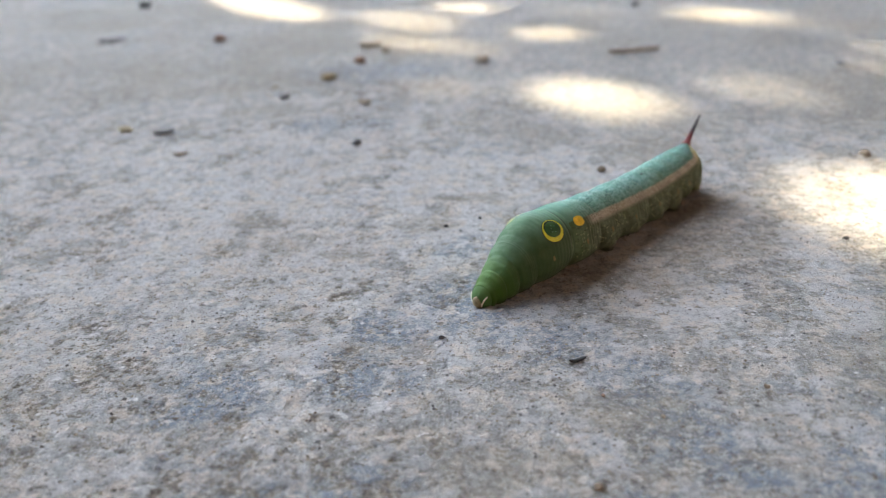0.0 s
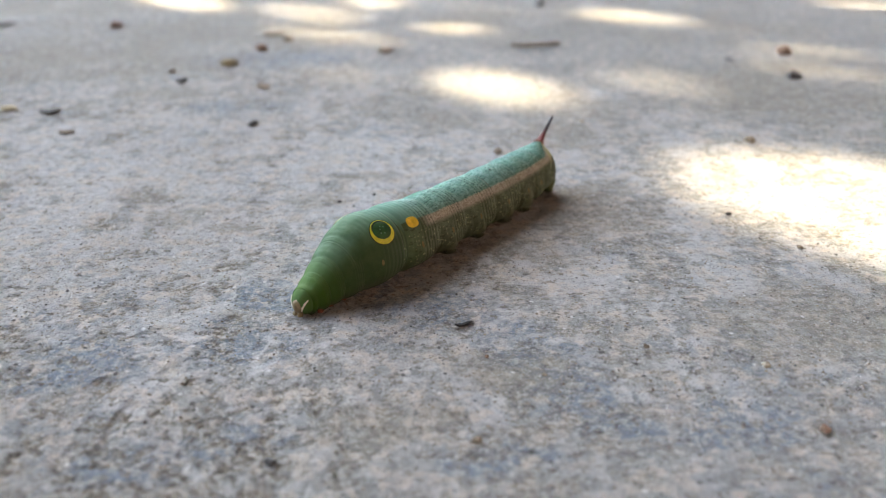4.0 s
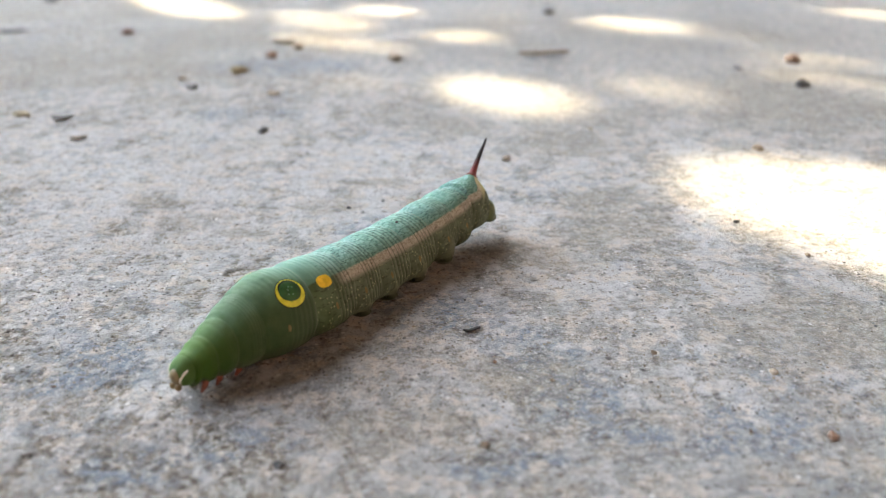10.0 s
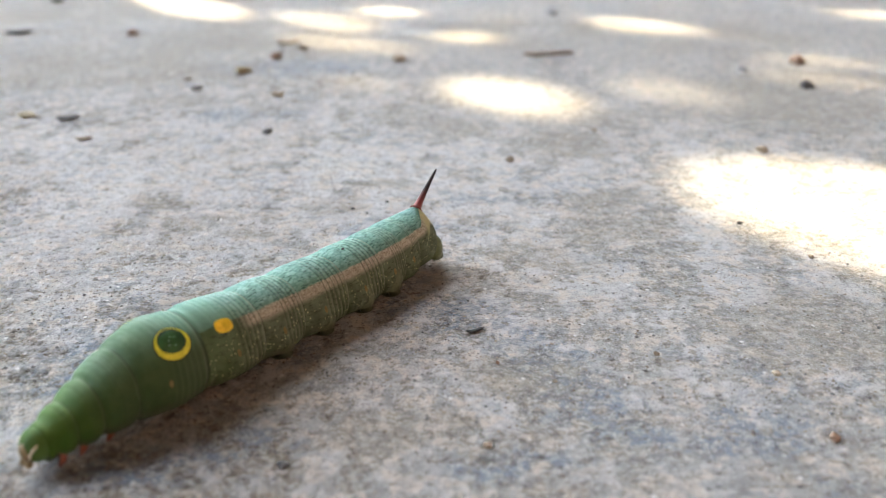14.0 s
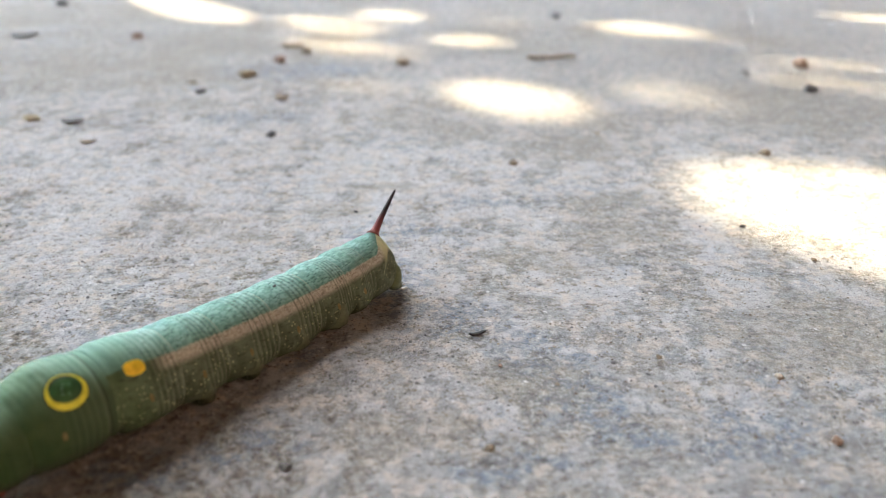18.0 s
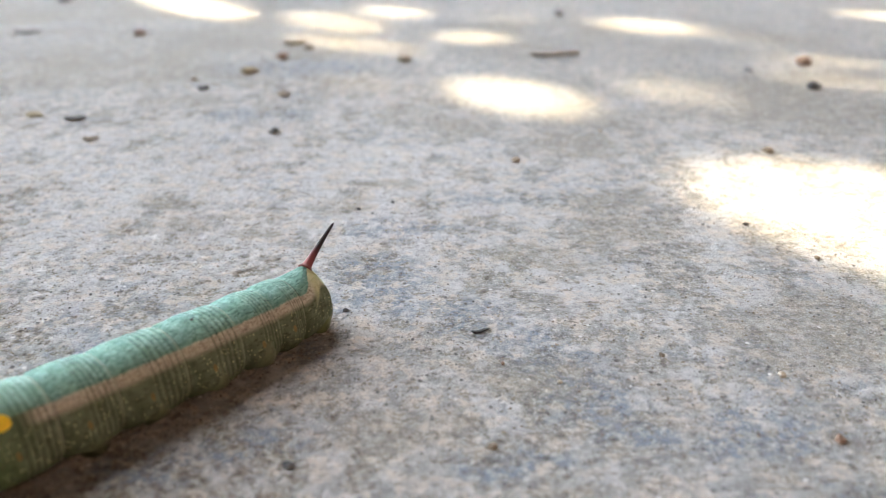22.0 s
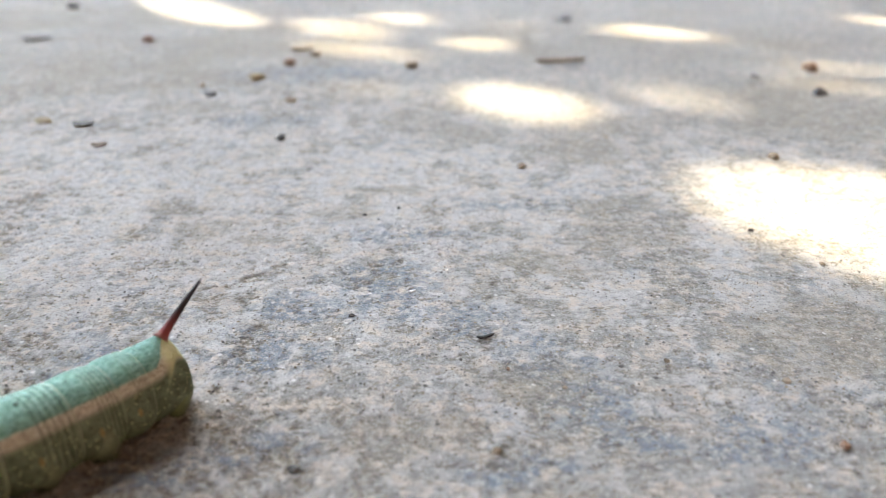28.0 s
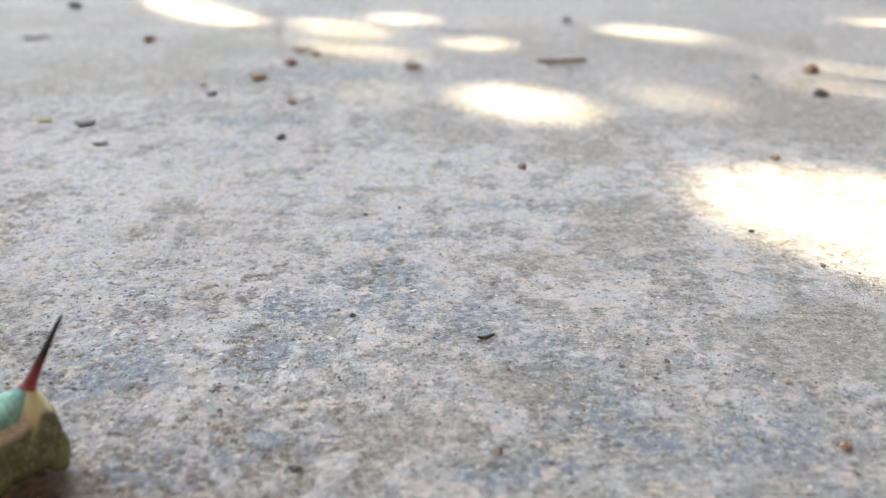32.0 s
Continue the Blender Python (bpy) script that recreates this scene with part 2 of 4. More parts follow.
def skin_material(name, front=False, tail=False):
    """Caterpillar skin: teal back, pinkish band, olive flank; front: green, darker down the sides."""
    n = Nodes(name, 0.5, 0.16)
    n.bsdf.inputs["Subsurface Weight"].default_value = 0.12
    n.bsdf.inputs["Subsurface Radius"].default_value = (0.6, 1.0, 0.4)
    n.bsdf.inputs["Subsurface Scale"].default_value = 0.0012
    u, phi, w = n.attr("along"), n.attr("round"), n.attr("ring")
    side = n.math("ABSOLUTE", phi)
    p = n.coords()
    cloud = n.noise(p, 420, 5, 0.6)
    speckle = n.noise(p, 2600, 4, 0.6)
    arc = n.math("MULTIPLY", phi, 5.0)
    wobble = n.math("ADD", side, n.math("MULTIPLY", n.math("SUBTRACT", speckle, 0.5), 0.10))
    scale_v = n.vector(n.math("MULTIPLY", u, 0.78), n.math("MULTIPLY", arc, 3.6))
    fleck = n.span(n.cells(scale_v, 1.05), 0.36, 0.22)
    fleck = n.math("MULTIPLY", fleck, n.span(n.noise(scale_v, 0.8, 3), 0.34, 0.50))
    net = n.span(n.cells(n.vector(n.math("MULTIPLY", u, 1.3), n.math("MULTIPLY", arc, 2.5)), 1.0), 0.46, 0.62)
    net = n.math("MULTIPLY", net, n.math("MULTIPLY", n.span(u, 46.0, 40.0), n.span(side, 1.0, 0.8)))
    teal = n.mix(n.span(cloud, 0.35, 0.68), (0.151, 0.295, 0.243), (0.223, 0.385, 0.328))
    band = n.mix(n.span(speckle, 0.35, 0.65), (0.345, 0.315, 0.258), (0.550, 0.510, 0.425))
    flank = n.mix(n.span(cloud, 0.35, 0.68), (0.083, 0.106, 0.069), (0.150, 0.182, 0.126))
    belly = (0.075, 0.095, 0.054)
    if front:
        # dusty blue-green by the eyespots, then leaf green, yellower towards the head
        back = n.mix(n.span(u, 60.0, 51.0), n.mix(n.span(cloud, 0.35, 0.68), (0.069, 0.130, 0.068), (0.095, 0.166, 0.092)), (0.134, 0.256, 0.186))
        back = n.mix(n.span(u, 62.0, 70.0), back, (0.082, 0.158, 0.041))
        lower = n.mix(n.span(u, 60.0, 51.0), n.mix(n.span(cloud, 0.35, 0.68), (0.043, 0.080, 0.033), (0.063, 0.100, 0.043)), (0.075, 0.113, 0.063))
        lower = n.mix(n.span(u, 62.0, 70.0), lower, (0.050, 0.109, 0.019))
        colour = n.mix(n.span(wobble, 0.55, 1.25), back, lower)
    else:
        body = n.span(u, 51.0, 43.0)
        back = n.mix(body, (0.134, 0.256, 0.192), teal)
        back = n.mix(n.math("MULTIPLY", fleck, n.math("MULTIPLY", body, 0.90)), back, (0.038, 0.096, 0.077))
        back = n.mix(n.math("MULTIPLY", net, 0.42), back, (0.051, 0.122, 0.096))
        flank = n.mix(body, n.mix(0.5, (0.090, 0.154, 0.064), flank), flank)
        flank = n.mix(n.math("MULTIPLY", fleck, 0.65), flank, (0.038, 0.044, 0.026))
        band = n.mix(n.math("MULTIPLY", fleck, 0.55), band, (0.154, 0.115, 0.077))
        rise = n.math("MULTIPLY", n.span(u, 3.6, -0.4), 0.75) if tail else 0.0
        lean = n.math("ADD", wobble, rise)
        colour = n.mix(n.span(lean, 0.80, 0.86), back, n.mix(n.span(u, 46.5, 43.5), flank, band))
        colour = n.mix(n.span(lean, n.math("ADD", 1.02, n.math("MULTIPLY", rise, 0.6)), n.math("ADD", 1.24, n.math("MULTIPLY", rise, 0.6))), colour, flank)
        if tail:
            cream = n.math("MULTIPLY", n.span(u, 2.8, 1.0), n.math("MULTIPLY", n.span(lean, 0.80, 0.86), n.span(lean, 1.62, 1.42)))
            colour = n.mix(n.math("MULTIPLY", cream, 0.92), colour, (0.538, 0.538, 0.320))
            colour = n.mix(n.math("MULTIPLY", n.span(u, -0.9, -1.6), n.span(side, 1.3, 1.0)), colour, (0.160, 0.198, 0.102))
        dots = n.vector(n.math("MULTIPLY", u, 1.5), n.math("MULTIPLY", arc, 1.5))
        dot = n.math("MULTIPLY", n.span(n.cells(dots, 1.15), 0.22, 0.14), n.span(side, 1.05, 1.3))
        colour = n.mix(n.math("MULTIPLY", dot, 0.72), colour, (0.589, 0.589, 0.346))
    # belly colour kept dark, following the shade under the flank
    colour = n.mix(n.span(side, 1.9, 2.5), colour, belly)
    # pale joint lines, then a run of fine folds on each ring, shaded in colour
    crease = n.span(n.math("ABSOLUTE", n.math("SUBTRACT", w, 0.050)), 0.026, 0.008)
    colour = n.mix(n.math("MULTIPLY", crease, 0.12 if front else 0.0 if tail else 0.45), colour, (0.36, 0.38, 0.285))
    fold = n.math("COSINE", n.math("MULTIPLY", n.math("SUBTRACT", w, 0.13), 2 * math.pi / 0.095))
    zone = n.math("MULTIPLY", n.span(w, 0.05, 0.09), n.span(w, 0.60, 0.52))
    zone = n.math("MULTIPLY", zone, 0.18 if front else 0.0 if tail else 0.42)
    # grooves of folds and joints darkened, ridges lightened, as painted relief shading
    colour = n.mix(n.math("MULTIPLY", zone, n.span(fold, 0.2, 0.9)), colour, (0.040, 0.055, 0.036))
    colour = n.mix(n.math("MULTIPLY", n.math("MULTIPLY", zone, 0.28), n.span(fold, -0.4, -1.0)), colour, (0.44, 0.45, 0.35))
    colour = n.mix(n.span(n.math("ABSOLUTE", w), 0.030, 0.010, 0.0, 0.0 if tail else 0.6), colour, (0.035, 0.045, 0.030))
    ringwave = n.math("SINE", n.math("MULTIPLY", u, 7.5))
    height = n.math("ADD", n.math("MULTIPLY", speckle, 0.6), n.math("ADD", n.math("MULTIPLY", fleck, -0.9), n.math("MULTIPLY", net, -1.3)))
    height = n.math("ADD", height, n.math("MULTIPLY", ringwave, 0.25))
    return n.done(colour, height, 0.00010, 0.8, n.span(cloud, 0.3, 0.7, 0.80, 0.66))


def plain_material(name, dark, light, scale, rough=0.6, specular=0.4, bump=0.0001):
    n = Nodes(name, rough, specular)
    p = n.coords()
    a = n.noise(p, scale, 6, 0.62)
    b = n.noise(p, scale * 6, 4, 0.6)
    colour = n.mix(n.span(a, 0.32, 0.68), dark, light)
    colour = n.mix(n.span(b, 0.5, 0.8, 0.0, 0.3), colour, tuple(min(1, c * 1.35) for c in light))
    return n.done(colour, n.math("ADD", a, n.math("MULTIPLY", b, 0.35)), bump, 0.8)


def horn_material():
    n = Nodes("horn", 0.6, 0.3)
    t = n.attr("along")
    p = n.coords()
    grain = n.noise(p, 3000, 4, 0.6)
    colour = n.mix(n.span(t, 0.05, 0.55), (0.20, 0.038, 0.040), (0.014, 0.009, 0.011))
    colour = n.mix(n.span(t, 0.10, 0.0), colour, (0.22, 0.07, 0.06))
    colour = n.mix(n.span(grain, 0.55, 0.75, 0.0, 0.2), colour, (0.16, 0.07, 0.065))
    return n.done(colour, grain, 0.00006, 0.8)


M_CONCRETE = concrete_material()
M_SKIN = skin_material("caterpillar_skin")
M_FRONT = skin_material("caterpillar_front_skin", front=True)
M_TAIL = skin_material("caterpillar_tail_skin", tail=True)
M_HORN = horn_material()
M_YELLOW = plain_material("yellow_ring", (0.563, 0.538, 0.038), (0.845, 0.768, 0.077), 900, 0.4, 0.4, 0.00003)
M_AMBER = plain_material("amber_spot", (0.717, 0.461, 0.026), (0.998, 0.666, 0.064), 900, 0.42, 0.4, 0.00003)
M_IRIS = plain_material("dark_green_pupil", (0.010, 0.050, 0.012), (0.030, 0.110, 0.030), 700, 0.38, 0.45, 0.00003)
M_BLACK = plain_material("black_outline", (0.006, 0.010, 0.005), (0.015, 0.02, 0.01), 900, 0.5, 0.3, 0.00002)
M_GLINT = plain_material("pale_fleck", (0.16, 0.30, 0.22), (0.26, 0.42, 0.34), 900, 0.45, 0.4, 0.00002)
M_LEG = plain_material("orange_leg", (0.206, 0.063, 0.040), (0.301, 0.107, 0.068), 900, 0.45, 0.4, 0.00004)
M_PROLEG = plain_material("olive_proleg", (0.088, 0.104, 0.062), (0.158, 0.175, 0.112), 700, 0.5, 0.35, 0.00006)
M_CLASP = plain_material("olive_clasper", (0.087, 0.113, 0.054), (0.160, 0.189, 0.097), 700, 0.48, 0.35, 0.00007)
M_CREAM = plain_material("cream_stripe", (0.704, 0.640, 0.486), (0.960, 0.896, 0.717), 900, 0.5, 0.35, 0.00003)
M_MOUTH = plain_material("brown_mouthparts", (0.154, 0.109, 0.051), (0.307, 0.230, 0.115), 900, 0.45, 0.4, 0.00005)
M_SPIRACLE = plain_material("orange_spiracle", (0.17, 0.12, 0.05), (0.26, 0.19, 0.09), 900, 0.5, 0.3, 0.00003)
M_STONE = {
    "dark": plain_material("dark_grit", (0.030, 0.029, 0.030), (0.085, 0.080, 0.078), 500, 0.7, 0.4, 0.0002),
    # paler than the dark grit, to lower the contrast of far stones
    "slate": plain_material("slate_grit", (0.065, 0.063, 0.064), (0.15, 0.145, 0.142), 500, 0.8, 0.3, 0.0002),
    "black": plain_material("black_chip", (0.012, 0.012, 0.014), (0.035, 0.034, 0.036), 500, 0.7, 0.4, 0.0002),
    "grey": plain_material("grey_grit", (0.15, 0.145, 0.14), (0.30, 0.29, 0.28), 500, 0.8, 0.35, 0.0002),
    "red": plain_material("reddish_grit", (0.17, 0.10, 0.065), (0.30, 0.19, 0.13), 500, 0.75, 0.35, 0.0002),
    "tan": plain_material("tan_grit", (0.29, 0.235, 0.17), (0.42, 0.35, 0.27), 500, 0.78, 0.35, 0.0002),
    "yellow": plain_material("yellow_grit", (0.30, 0.25, 0.15), (0.42, 0.36, 0.24), 500, 0.75, 0.35, 0.0002),
    "white": plain_material("white_grit", (0.50, 0.48, 0.45), (0.66, 0.64, 0.60), 500, 0.7, 0.4, 0.0001),
    "brown": plain_material("brown_plant_bit", (0.15, 0.115, 0.08), (0.28, 0.22, 0.16), 400, 0.8, 0.3, 0.0002),
}
M_LEAF = plain_material("tree_leaf", (0.035, 0.085, 0.018), (0.07, 0.14, 0.035), 30, 0.5, 0.45, 0.0004)
M_BARK = plain_material("tree_bark", (0.09, 0.065, 0.045), (0.20, 0.15, 0.11), 40, 0.85, 0.3, 0.004)
# for unseen light blockers; the brown one tints the light in the shadows
M_BROWN_BLOCKER = plain_material("brown_light_blocker", (0.058, 0.040, 0.033), (0.092, 0.063, 0.052), 6, 0.85, 0.2, 0.002)
M_GREY_BLOCKER = plain_material("grey_light_blocker", (0.028, 0.028, 0.029), (0.048, 0.048, 0.050), 6, 0.85, 0.2, 0.002)

# ---- ground: one worn concrete sheet ----
# stains and patches of the slab in mm: x, y, half length, half width, turn in degrees
SAND = [(-26, 172, 9, 5, 10), (-17, 188, 12, 4, 5), (-38, 158, 6, 4, 0), (-50, 163, 8, 4, 10), (-62, 175, 7, 5, 0), (56, 118, 18, 15, 20), (48, 108, 9, 6, 10),
        (10, 104, 10, 6, 0), (17, 146, 13, 6, -15), (32, 160, 15, 10, 30), (34, 178, 13, 7, 40), (-85, 268, 16, 9, 0), (30, 222, 14, 18, 20), (-6, 92, 9, 4, 20)]
FAR_SAND = [(130, 270, 80, 60, 20), (70, 400, 110, 70, 0), (-150, 330, 90, 50, 0), (20, 250, 40, 30, 0), (-60, 400, 110, 60, 0), (-190, 470, 120, 60, 0)]
BLUE = [(-13, 136, 11, 9, -20), (0, 122, 13, 8, -30), (12, 112, 11, 8, -40), (17, 100, 10, 6, -30), (22, 92, 9, 7, -20), (38, 92, 10, 6, 10), (-24, 127, 14, 5, 0),
        (10, 178, 16, 6, 0), (-12, 160, 12, 6, 0), (-30, 112, 12, 9, 10), (-50, 106, 12, 8, 10), (-32, 86, 14, 6, 5), (8, 84, 8, 4, 0), (-58, 250, 20, 8, 0), (-60, 322, 34, 18, 0)]
PALE = [(-40, 185, 60, 40, 0), (-70, 190, 40, 30, 10), (-45, 148, 22, 14, 0), (-75, 140, 22, 18, 0), (-40, 122, 9, 6, 0), (-55, 238, 34, 16, 0), (-100, 225, 26, 14, 0), (28, 98, 9, 5, 20), (38, 112, 8, 4, 10),
        (0, 86, 8, 4, 0), (46, 95, 8, 5, 0), (9, 128, 10, 6, 0), (-20, 104, 14, 6, 20), (-60, 95, 16, 8, 10), (25, 130, 8, 7, 0), (-14, 100, 20, 9, 10), (-2, 112, 9, 5, 0)]


def patches(x, y, rows, seed):
    wx, wy = x + 5 * fbm(x, y, 14, 3, seed), y + 6 * fbm(x, y, 14, 3, seed + 9)
    out = np.zeros(np.shape(x))
    for cx, cy, a, b, turn in rows:
        c, s = math.cos(radians(turn)), math.sin(radians(turn))
        dx, dy = wx - cx, wy - cy
        r = np.sqrt(((c * dx + s * dy) / a) ** 2 + ((c * dy - s * dx) / b) ** 2)
        out = np.maximum(out, step(1.25, 0.55, r))
    return out


def graded(lo, hi, near_lo, near_hi, fine, growth, reach):
    """Coordinates that are dense from near_lo to near_hi, looser to lo and hi, and run out to reach."""
    line = list(np.arange(near_lo, near_hi, fine))
    for sign, edge in ((1, hi), (-1, lo)):
        at, gap, side = (near_hi if sign > 0 else near_lo), fine, []
        while sign * at < sign * edge:
            at += sign * gap
            gap *= growth
            side.append(at)
        while sign * at < reach:
            gap *= 2.2
            at += sign * gap
            side.append(at)
        line = line + side if sign > 0 else side[::-1] + line
    return np.array(line)


def ground_relief(x, y):
    """Height of the slab and its hollows; x, y and the height in mm."""
    rough = fbm(x, y, 4.2, 5, 3, 0.65)
    pits = step(0.10, 0.42, fbm(x, y, 2.4, 3, 63, 0.6) + 0.25 * fbm(x, y, 14, 2, 64))
    broad = fbm(x, y, 32, 3, 11)
    sand = np.maximum(0.8 * patches(x, y, SAND, 21), 0.65 * patches(x, y, FAR_SAND, 25) * (0.5 + step(-0.3, 0.3, fbm(x, y, 40, 3, 29))))
    blue = patches(x, y, BLUE, 31)
    pale = patches(x, y, PALE, 41)
    coarse = 0.35 + 0.65 * step(30, -25, x + 0.12 * (y - 130) + 30 * fbm(x, y, 60, 2, 77))
    hollow = step(0.04, -0.24, rough + 0.6 * broad + 0.12 * pale - 0.1 * sand) * (0.35 + 0.65 * coarse)
    grain = fbm(x, y, 1.5, 3, 5, 0.75)
    cluster = step(-0.12, 0.22, fbm(x, y, 18, 3, 65))
    pits = pits * (0.25 + 0.75 * cluster)
    z = coarse * (0.20 * broad + 0.055 * rough - 0.17 * hollow * (1 - 0.4 * sand)) + (0.045 + 0.07 * np.maximum(hollow, sand)) * grain - 0.11 * (0.4 + 0.6 * coarse) * pits
    z += 0.05 * pale * coarse * fbm(x, y, 3.2, 3, 51, 0.6) - 0.08 * sand
    hollow = np.maximum(hollow, 0.8 * pits)
    # thin flaking skin of cement: plateaus with ragged edges, lost near the front and far off
    middle = step(85, 140, y) * step(330, 200, y)
    crust = fbm(x, 0.8 * y, 11, 6, 83, 0.62) + 0.26 * pale * (0.3 + 0.7 * middle) + 0.24 * middle - 0.20 - 0.22 * sand - 0.12 * step(-10, 45, x) * step(140, 100, y) - 0.08 * step(112, 88, y)
    crust += 0.10 * fbm(x, y, 1.6, 3, 97, 0.7)
    film = step(-0.03, 0.07, crust)
    film *= 0.05 + 0.95 * step(360, 190, y)
    z += (0.05 + 0.04 * coarse) * film
    edge = film * (1 - step(0.05, 0.16, crust))
    return z, hollow * (1 - 0.7 * film), sand, blue * (1 - 0.25 * film), film * (1 - 0.35 * edge)


def build_ground():
    xs = graded(-330, 360, -90, 90, 0.30, 1.007, 3.0e5)
    ys = graded(40, 660, 68, 190, 0.28, 1.0075, 3.0e5)
    x, y = np.meshgrid(xs, ys)
    z, hollow, sand, blue, pale = ground_relief(x, y)
    fade = step(900, 420, np.abs(x)) * step(1400, 700, y) * step(-300, 0, y)
    z *= fade
    me = grid_mesh("ground", np.stack([x, y, z], -1).reshape(-1, 3) / 1000, len(ys), len(xs),
                   dict(hollow=hollow, sand=sand, blue=blue, pale=pale))
    me.materials.append(M_CONCRETE)
    return tagged(new("ground", me), "rough worn grey concrete slab with pale film, brown grit and bluish stains", "concrete ground", kind="structure")


build_ground()

# ---- unseen walls and ceiling added to block sky light, never in view ----
def slab(name, label, category, size, at, material=None):
    bm = bmesh.new()
    bmesh.ops.create_cube(bm, size=1.0, matrix=Matrix.Diagonal((*size, 1)))
    bmesh.ops.bevel(bm, geom=bm.edges, offset=0.01, segments=2, affect="EDGES")
    ob = part(name, bm, material or M_GREY_BLOCKER, None, label, smooth=False)
    ob.matrix_basis = at
    return tagged(ob, category=category, kind="structure")


BLOCKER_FRAME = pose(0.0154, 0.171, 0, 0, 0, -126.643)      # x along the crawl, y towards the added brown wall
slab("blocker_south", "unseen dark brown wall that blocks sky and tints shadows", "wall", (9.0, 0.25, 2.8), BLOCKER_FRAME @ pose(0, 0.78, 1.398), M_BROWN_BLOCKER)
slab("blocker_west", "unseen dark grey side wall that blocks sky light", "wall", (0.25, 2.5, 2.76), BLOCKER_FRAME @ pose(1.75, -0.60, 1.378))
slab("blocker_east", "unseen dark grey side wall that blocks sky light", "wall", (0.25, 2.5, 2.76), BLOCKER_FRAME @ pose(-2.15, -0.60, 1.378))
slab("ceiling", "unseen dark grey ceiling that blocks sky light", "ceiling", (9.0, 2.65, 0.12), BLOCKER_FRAME @ pose(0, -0.425, 2.84))
slab("blocker_north", "unseen dark grey wall that blocks low sky light", "wall", (9.0, 0.25, 0.55), BLOCKER_FRAME @ pose(0, -2.75, 0.273))


# ---- unseen tree added to shade the slab, its leaf gaps cut for the light pools ----
# light pools in mm on the slab: x, y, half length, half width, turn in degrees, openness
POOLS = [(19, 277.5, 29, 18, -63, 1.0), (92.5, 166, 48, 31, -46, 1.0), (-148, 502, 72, 19, -54, 1.0), (-34, 475.7, 24, 15, -60, 0.80), (7, 392, 16, 15, -45, 0.80),
         (90, 428, 28, 20, -40, 0.72), (70, 287, 21, 14, -60, 0.48), (-46, 374, 37, 14, -35, 0.50), (-61, 439, 42, 19, -55, 0.58), (140, 337, 27, 13, -35, 0.36), (128, 303, 30, 11, -35, 0.34),
         (216, 464, 27, 17, -40, 0.62), (22, 453, 19, 13, -43, 0.27), (-28, 293, 18, 8, -40, 0.26), (110, 402, 30, 12, -25, 0.20)]



def leaf_shape(bm, centre, length, width, turn, tilt, sway):
    """One pointed leaf with a folded midrib."""
    m = Matrix.Translation(centre) @ Euler((tilt, sway, turn)).to_matrix().to_4x4()
    ring = [(-0.5, 0), (-0.3, 0.36), (0, 0.5), (0.28, 0.38), (0.5, 0)]
    mid = [bm.verts.new(m @ Vector((a * length, 0, -0.06 * width))) for a, _ in ring]
    for s in (1, -1):
        edge = [mid[0]] + [bm.verts.new(m @ Vector((a * length, s * b * width, 0.05 * width))) for a, b in ring[1:-1]] + [mid[-1]]
        for k in range(4):
            quad = [mid[k], mid[k + 1], edge[k + 1], edge[k]]
            quad = [v for i, v in enumerate(quad) if v not in quad[:i]]
            bm.faces.new(quad if s > 0 else quad[::-1])


